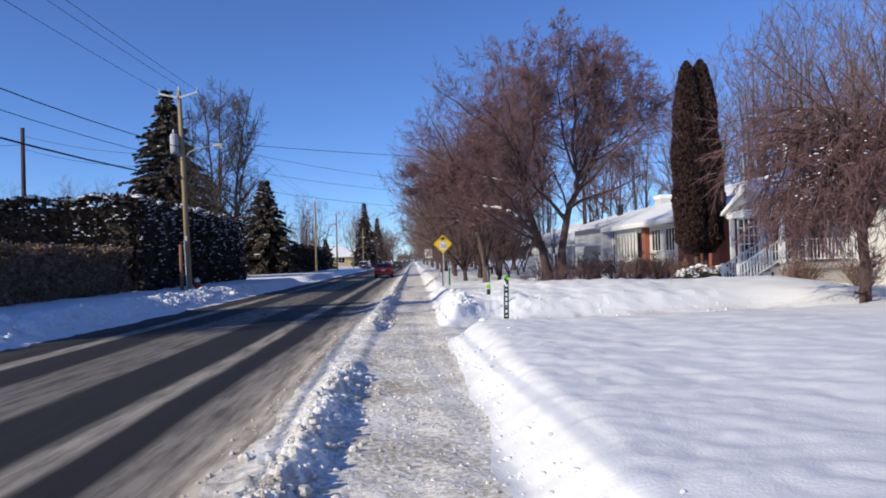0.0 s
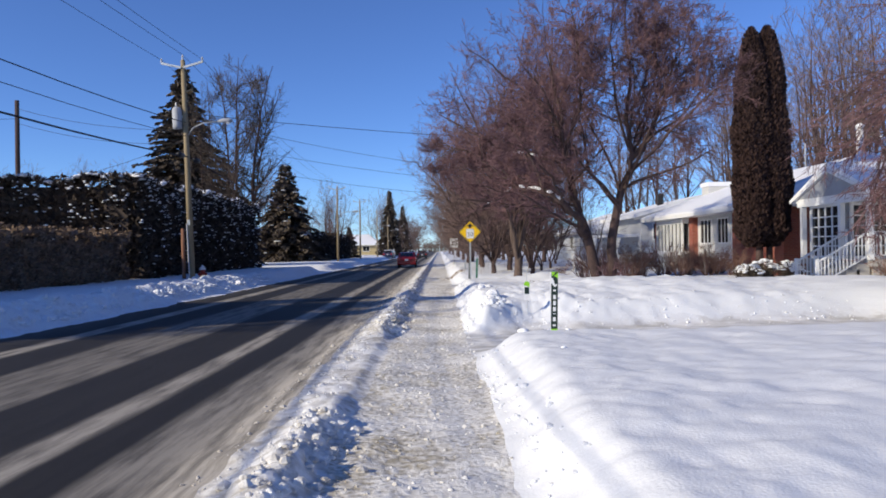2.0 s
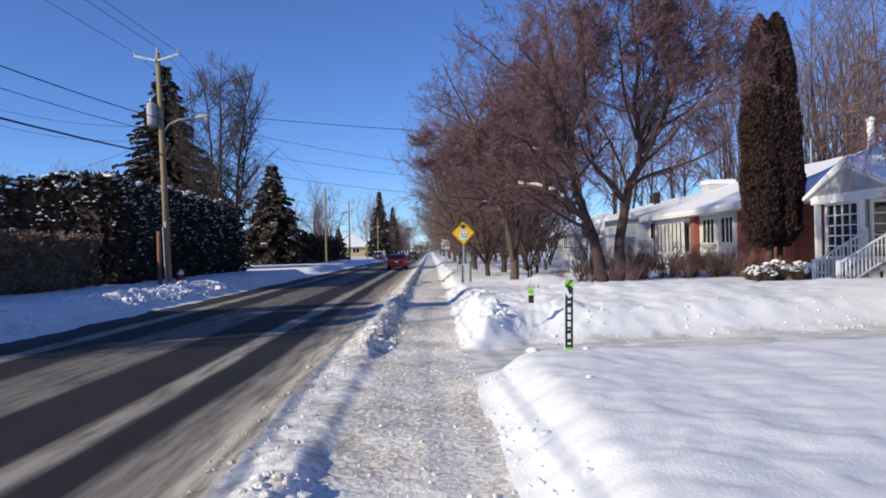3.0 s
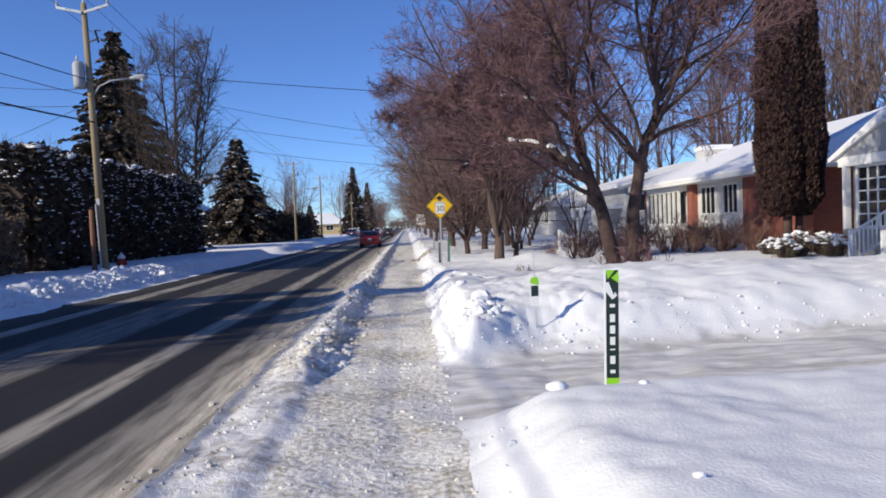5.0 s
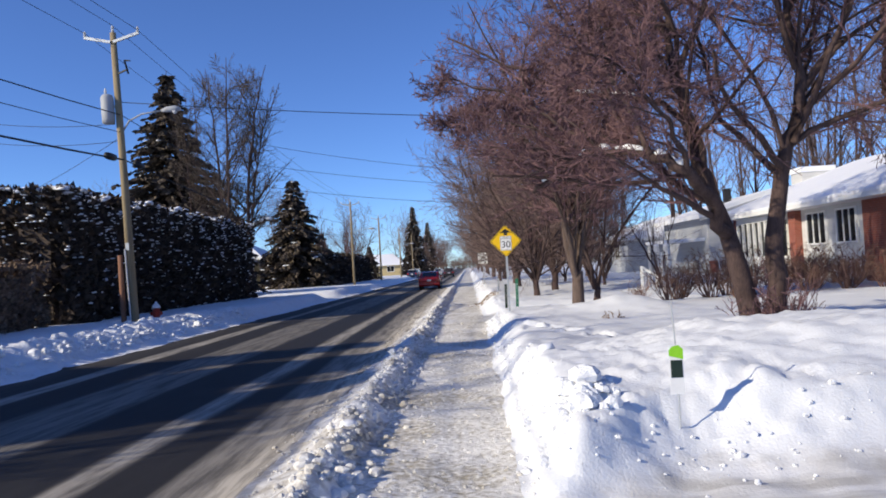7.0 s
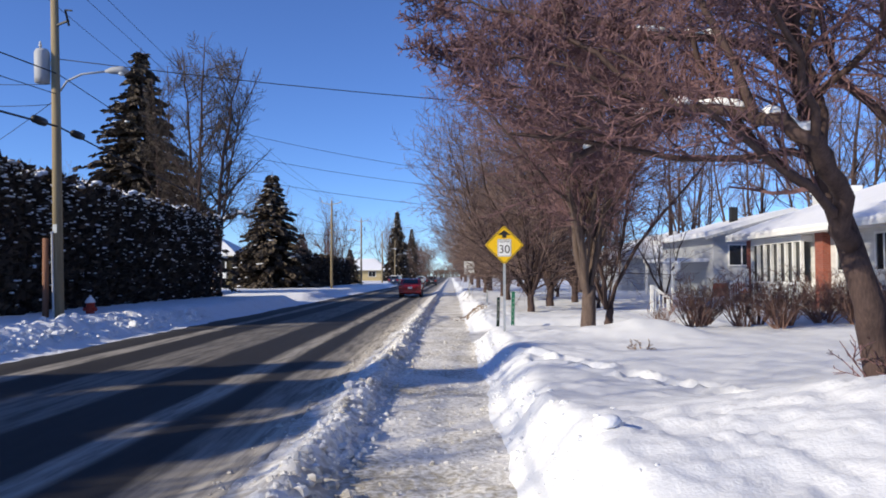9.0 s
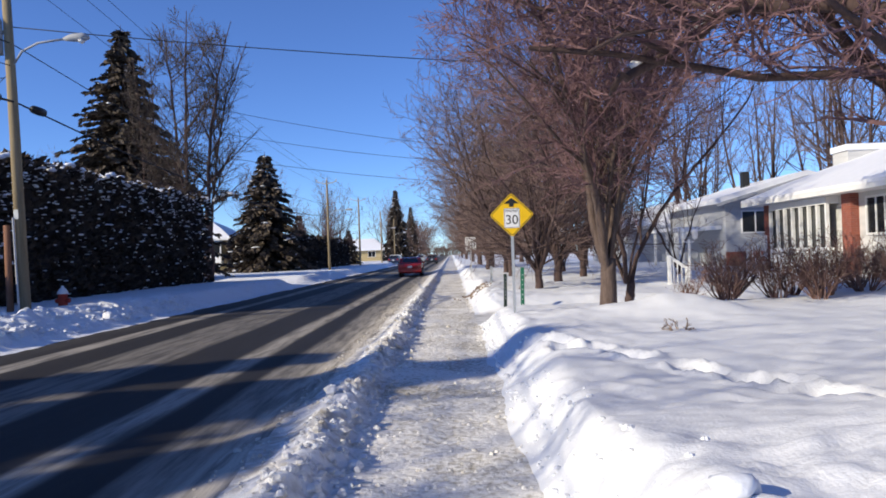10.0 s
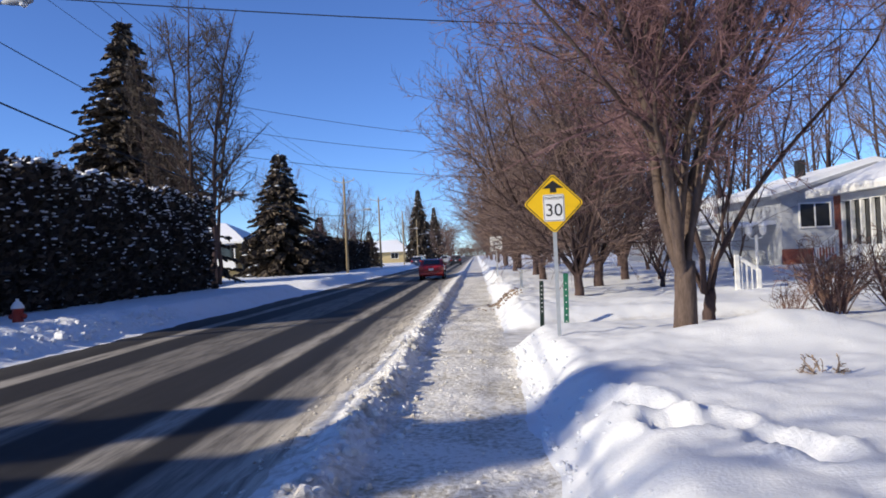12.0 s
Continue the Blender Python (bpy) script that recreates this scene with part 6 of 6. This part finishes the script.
# ---- cars ----
def car(m, label, paint, seed=0, h=1.45, parked_snow=False):
    """A saloon, its tail to -y, origin on the road under its middle."""
    ob = thing("car", m, label, "car", "cars")
    L, W = 4.5, 1.74
    side = [(-2.25, 0.45), (-2.27, 0.75), (-2.18, 0.98), (-1.55, 1.03), (-0.95, h - 0.06), (-0.55, h), (0.45, h), (0.75, h - 0.08), (1.35, 1.0), (2.1, 0.86), (2.24, 0.7), (2.22, 0.35), (1.95, 0.24), (-2.0, 0.26)]
    s = Shell()
    rings = []
    for wx, inset in ((-W / 2 + 0.06, 0.05), (-W / 2, 0.0), (W / 2, 0.0), (W / 2 - 0.06, 0.05)):
        k = len(s.v)
        for y, z in side:
            narrow = 0.20 * max(0.0, (z - 0.98) / (h - 0.98))
            x = wx * (1 - narrow)
            s.v.append((x, y * (1 - inset * 0.3), z - (inset * 0.4 if z > 0.6 else -inset * 0.3)))
        rings.append(k)
    n = len(side)
    for a, b in zip(rings, rings[1:]):
        for i in range(n):
            j = (i + 1) % n
            s.f.append((a + i, a + j, b + j, b + i))
    s.f.append(tuple(rings[0] + i for i in range(n)))
    s.f.append(tuple(rings[-1] + i for i in range(n))[::-1])
    body = part("body", s, M[paint], ob, smooth=False)
    g = Shell()
    g.face((-0.60, -1.52, 1.065), (0.60, -1.52, 1.065), (0.52, -1.0, h - 0.07), (-0.52, -1.0, h - 0.07))
    part("rear_window", g, M["pane"], body)
    g = Shell()
    g.face((0.60, 1.33, 1.04), (-0.60, 1.33, 1.04), (-0.55, 0.8, h - 0.07), (0.55, 0.8, h - 0.07))
    part("windscreen", g, M["pane"], body)
    for sg in (-1, 1):
        x0, x1 = sg * (W / 2 + 0.002), sg * (W / 2 * 0.84 + 0.006)
        for ya, yb in ((-1.2, -0.25), (-0.18, 0.95)):
            g = Shell()
            g.face((x0 * 0.985, ya - 0.05, 1.05), (x0 * 0.985, yb + 0.15, 1.05), (x1, yb - 0.2, h - 0.08), (x1, ya + 0.25, h - 0.08))
            part("side_window", g, M["pane"], body)
        part("tail_lamp", Shell().box(sg * 0.55, -2.285, 0.72, sg * 0.84, -2.2, 0.92), M["lens"], body, "red tail lamp")
        part("mirror", Shell().box(sg * 0.88, 0.75, 0.98, sg * 1.0, 0.85, 1.1), M[paint], body)
        for y in (-1.35, 1.35):
            w = part("wheel", Shell().lathe([(0.2, -0.1), (0.3, -0.1), (0.315, -0.06), (0.315, 0.06), (0.3, 0.1), (0.2, 0.1)], 18, m=pose(sg * 0.78, y, 0.315, 0, 90)), M["rubber"], ob)
            part("rim", Shell().lathe([(0.03, -0.115), (0.2, -0.105), (0.2, 0.105), (0.03, 0.115)], 12, m=pose(sg * 0.78, y, 0.315, 0, 90)), M["galv"], w)
    part("bumper", Shell().box(-0.82, -2.33, 0.38, 0.82, -2.2, 0.58), M[paint], body)
    part("number_plate", Shell().box(-0.16, -2.305, 0.66, 0.16, -2.28, 0.82), M["white"], body, "white plate with plain bars")
    if parked_snow:
        sn = Shell()
        rng = random.Random(seed)
        for _ in range(40):
            sn.lump((rng.uniform(-0.5, 0.5), rng.uniform(-0.6, 0.5), h + 0.02), 0.25, 0.3, 0.07, rng)
        part("snow", sn, M["snowcap"], ob, "snow on the roof", True)["kind"] = "stuff"
    return ob


car(pose(-3.0, 75.0, -0.08), "small red saloon driving away on the winter street", "carred")
car(pose(-3.1, 140.0, -0.08), "dark saloon far off on the street", "cardark", 2, 1.6)
car(pose(-9.5, 142.0, 0.05), "dark blue car parked by the snow bank", "blue", 3, 1.5, True)
car(pose(-9.6, 150.0, 0.05), "silver car parked by the street", "carlight", 4, 1.5, True)
car(pose(-6.2, 170.0, -0.08, 0, 0, 180), "silver car far off on the street", "carlight", 5, 1.5)

# ---- loose snow and distance ----
rng = random.Random(201)


def clods(name, spots, label, material):
    s = Shell()
    xs, ys = np.array([p[0] for p in spots]), np.array([p[1] for p in spots])
    for (x, y, r), z in zip(spots, height(xs, ys)):
        s.lump((x, y, float(z) + r * 0.25), r * rng.uniform(0.8, 1.4), r * rng.uniform(0.8, 1.4), r * rng.uniform(0.6, 1.0), rng)
    return tagged(part(name, s, M[material], smooth=False), label, "snow", "", "stuff")


clods("snow_clods", [(-0.9 + rng.gauss(0, 0.15), rng.choice((rng.uniform(1.5, 10.5), rng.uniform(17, 30), rng.uniform(17, 42))), abs(rng.gauss(0.0, 0.022)) + 0.005) for _ in range(2200)], "broken grey-white snow lumps along the kerb ridge", "ridge")
clods("snow_clods", [(-9.0 - abs(rng.gauss(0, 0.5)), rng.uniform(2, 44), abs(rng.gauss(0, 0.05)) + 0.015) for _ in range(900)], "broken white snow lumps on the far bank", "bank")
clods("snow_clods", [(0.66 + abs(rng.gauss(0, 0.2)), rng.choice((rng.uniform(2, 14.5), rng.uniform(17.6, 33.5), rng.uniform(17.6, 33.5))), abs(rng.gauss(0, 0.013)) + 0.005) for _ in range(700)], "small white snow lumps at the foot of the bank", "bank")
clods("snow_clods", [(1.05 + rng.gauss(0, 0.16), 18.1 + abs(rng.gauss(0, 0.35)), abs(rng.gauss(0, 0.03)) + 0.01) for _ in range(160)] + [(q, 17.75 + 0.18 * (q - 0.7) + rng.gauss(0, 0.22), abs(rng.gauss(0, 0.011)) + 0.005) for q in (rng.uniform(1.0, 9.0) for _ in range(260))], "broken snow lumps beside the driveway", "bank")
clods("snow_clods", [(rng.uniform(-0.7, 0.65), rng.uniform(1.5, 34), abs(rng.gauss(0, 0.008)) + 0.004) for _ in range(1500)], "crumbs of snow on the pavement", "path")
clods("snow_clods", [(rng.uniform(-1.75, -1.0), rng.uniform(1.5, 40), abs(rng.gauss(0, 0.010)) + 0.004) for _ in range(1300)], "crumbs of grey slush thrown up along the kerb", "ridge")
clods("soil_crumbs", [(1.0 + rng.gauss(0, 0.26), 43.6 + rng.gauss(0, 0.6), rng.uniform(0.012, 0.045)) for _ in range(260)], "bare brown soil scraped up beside the pavement", "drybrush")
for x, y, r in ((1.32, 14.35, 0.085), (1.95, 14.25, 0.035), (1.55, 12.2, 0.03), (1.05, 20.4, 0.09), (-1.0, 19.6, 0.09), (0.95, 11.0, 0.05)):
    s = Shell()
    s.lump((x, y, float(height(x, y)) + r * 0.25), r * 1.1, r * 0.9, r * 0.6, rng, 9)
    tagged(part("snowball", s, M["snowcap"], smooth=True), "loose white lump of snow on the bank", "snow lump", "snow lumps")

# bare brown woods that close the view
wood = Shell()
for _ in range(2200):
    far_ = rng.uniform(230, 420)
    side_ = rng.choice((-1, 1))
    x = side_ * (16 + abs(rng.gauss(0, 1)) * 150)
    if rng.random() < 0.12:
        far_, x = rng.uniform(480, 560), rng.uniform(-45, 45)
    h = rng.uniform(5, 11) * (0.8 + 0.3 * math.sin(x * 0.05))
    lean = rng.gauss(0, 0.12)
    p = Vector((x, far_, 0.2))
    wood.tube([p, p + Vector((lean * h * 0.5, 0, h * 0.6)), p + Vector((lean * h, 0, h))], [0.25, 0.18, 0.03], 3, False)
    for k in range(5):
        t = rng.uniform(0.25, 0.9)
        q = p + Vector((lean * h * t, 0, h * t))
        a = rng.choice((-1, 1)) * rng.uniform(0.5, 2.0)
        wood.tube([q, q + Vector((a, rng.uniform(-1, 1), rng.uniform(0.8, 2.4)))], [0.16, 0.03], 3, False)
tagged(part("far_woods", wood, M["twig_dark"]), "bare brown woods far behind the houses", "trees", "", "stuff")
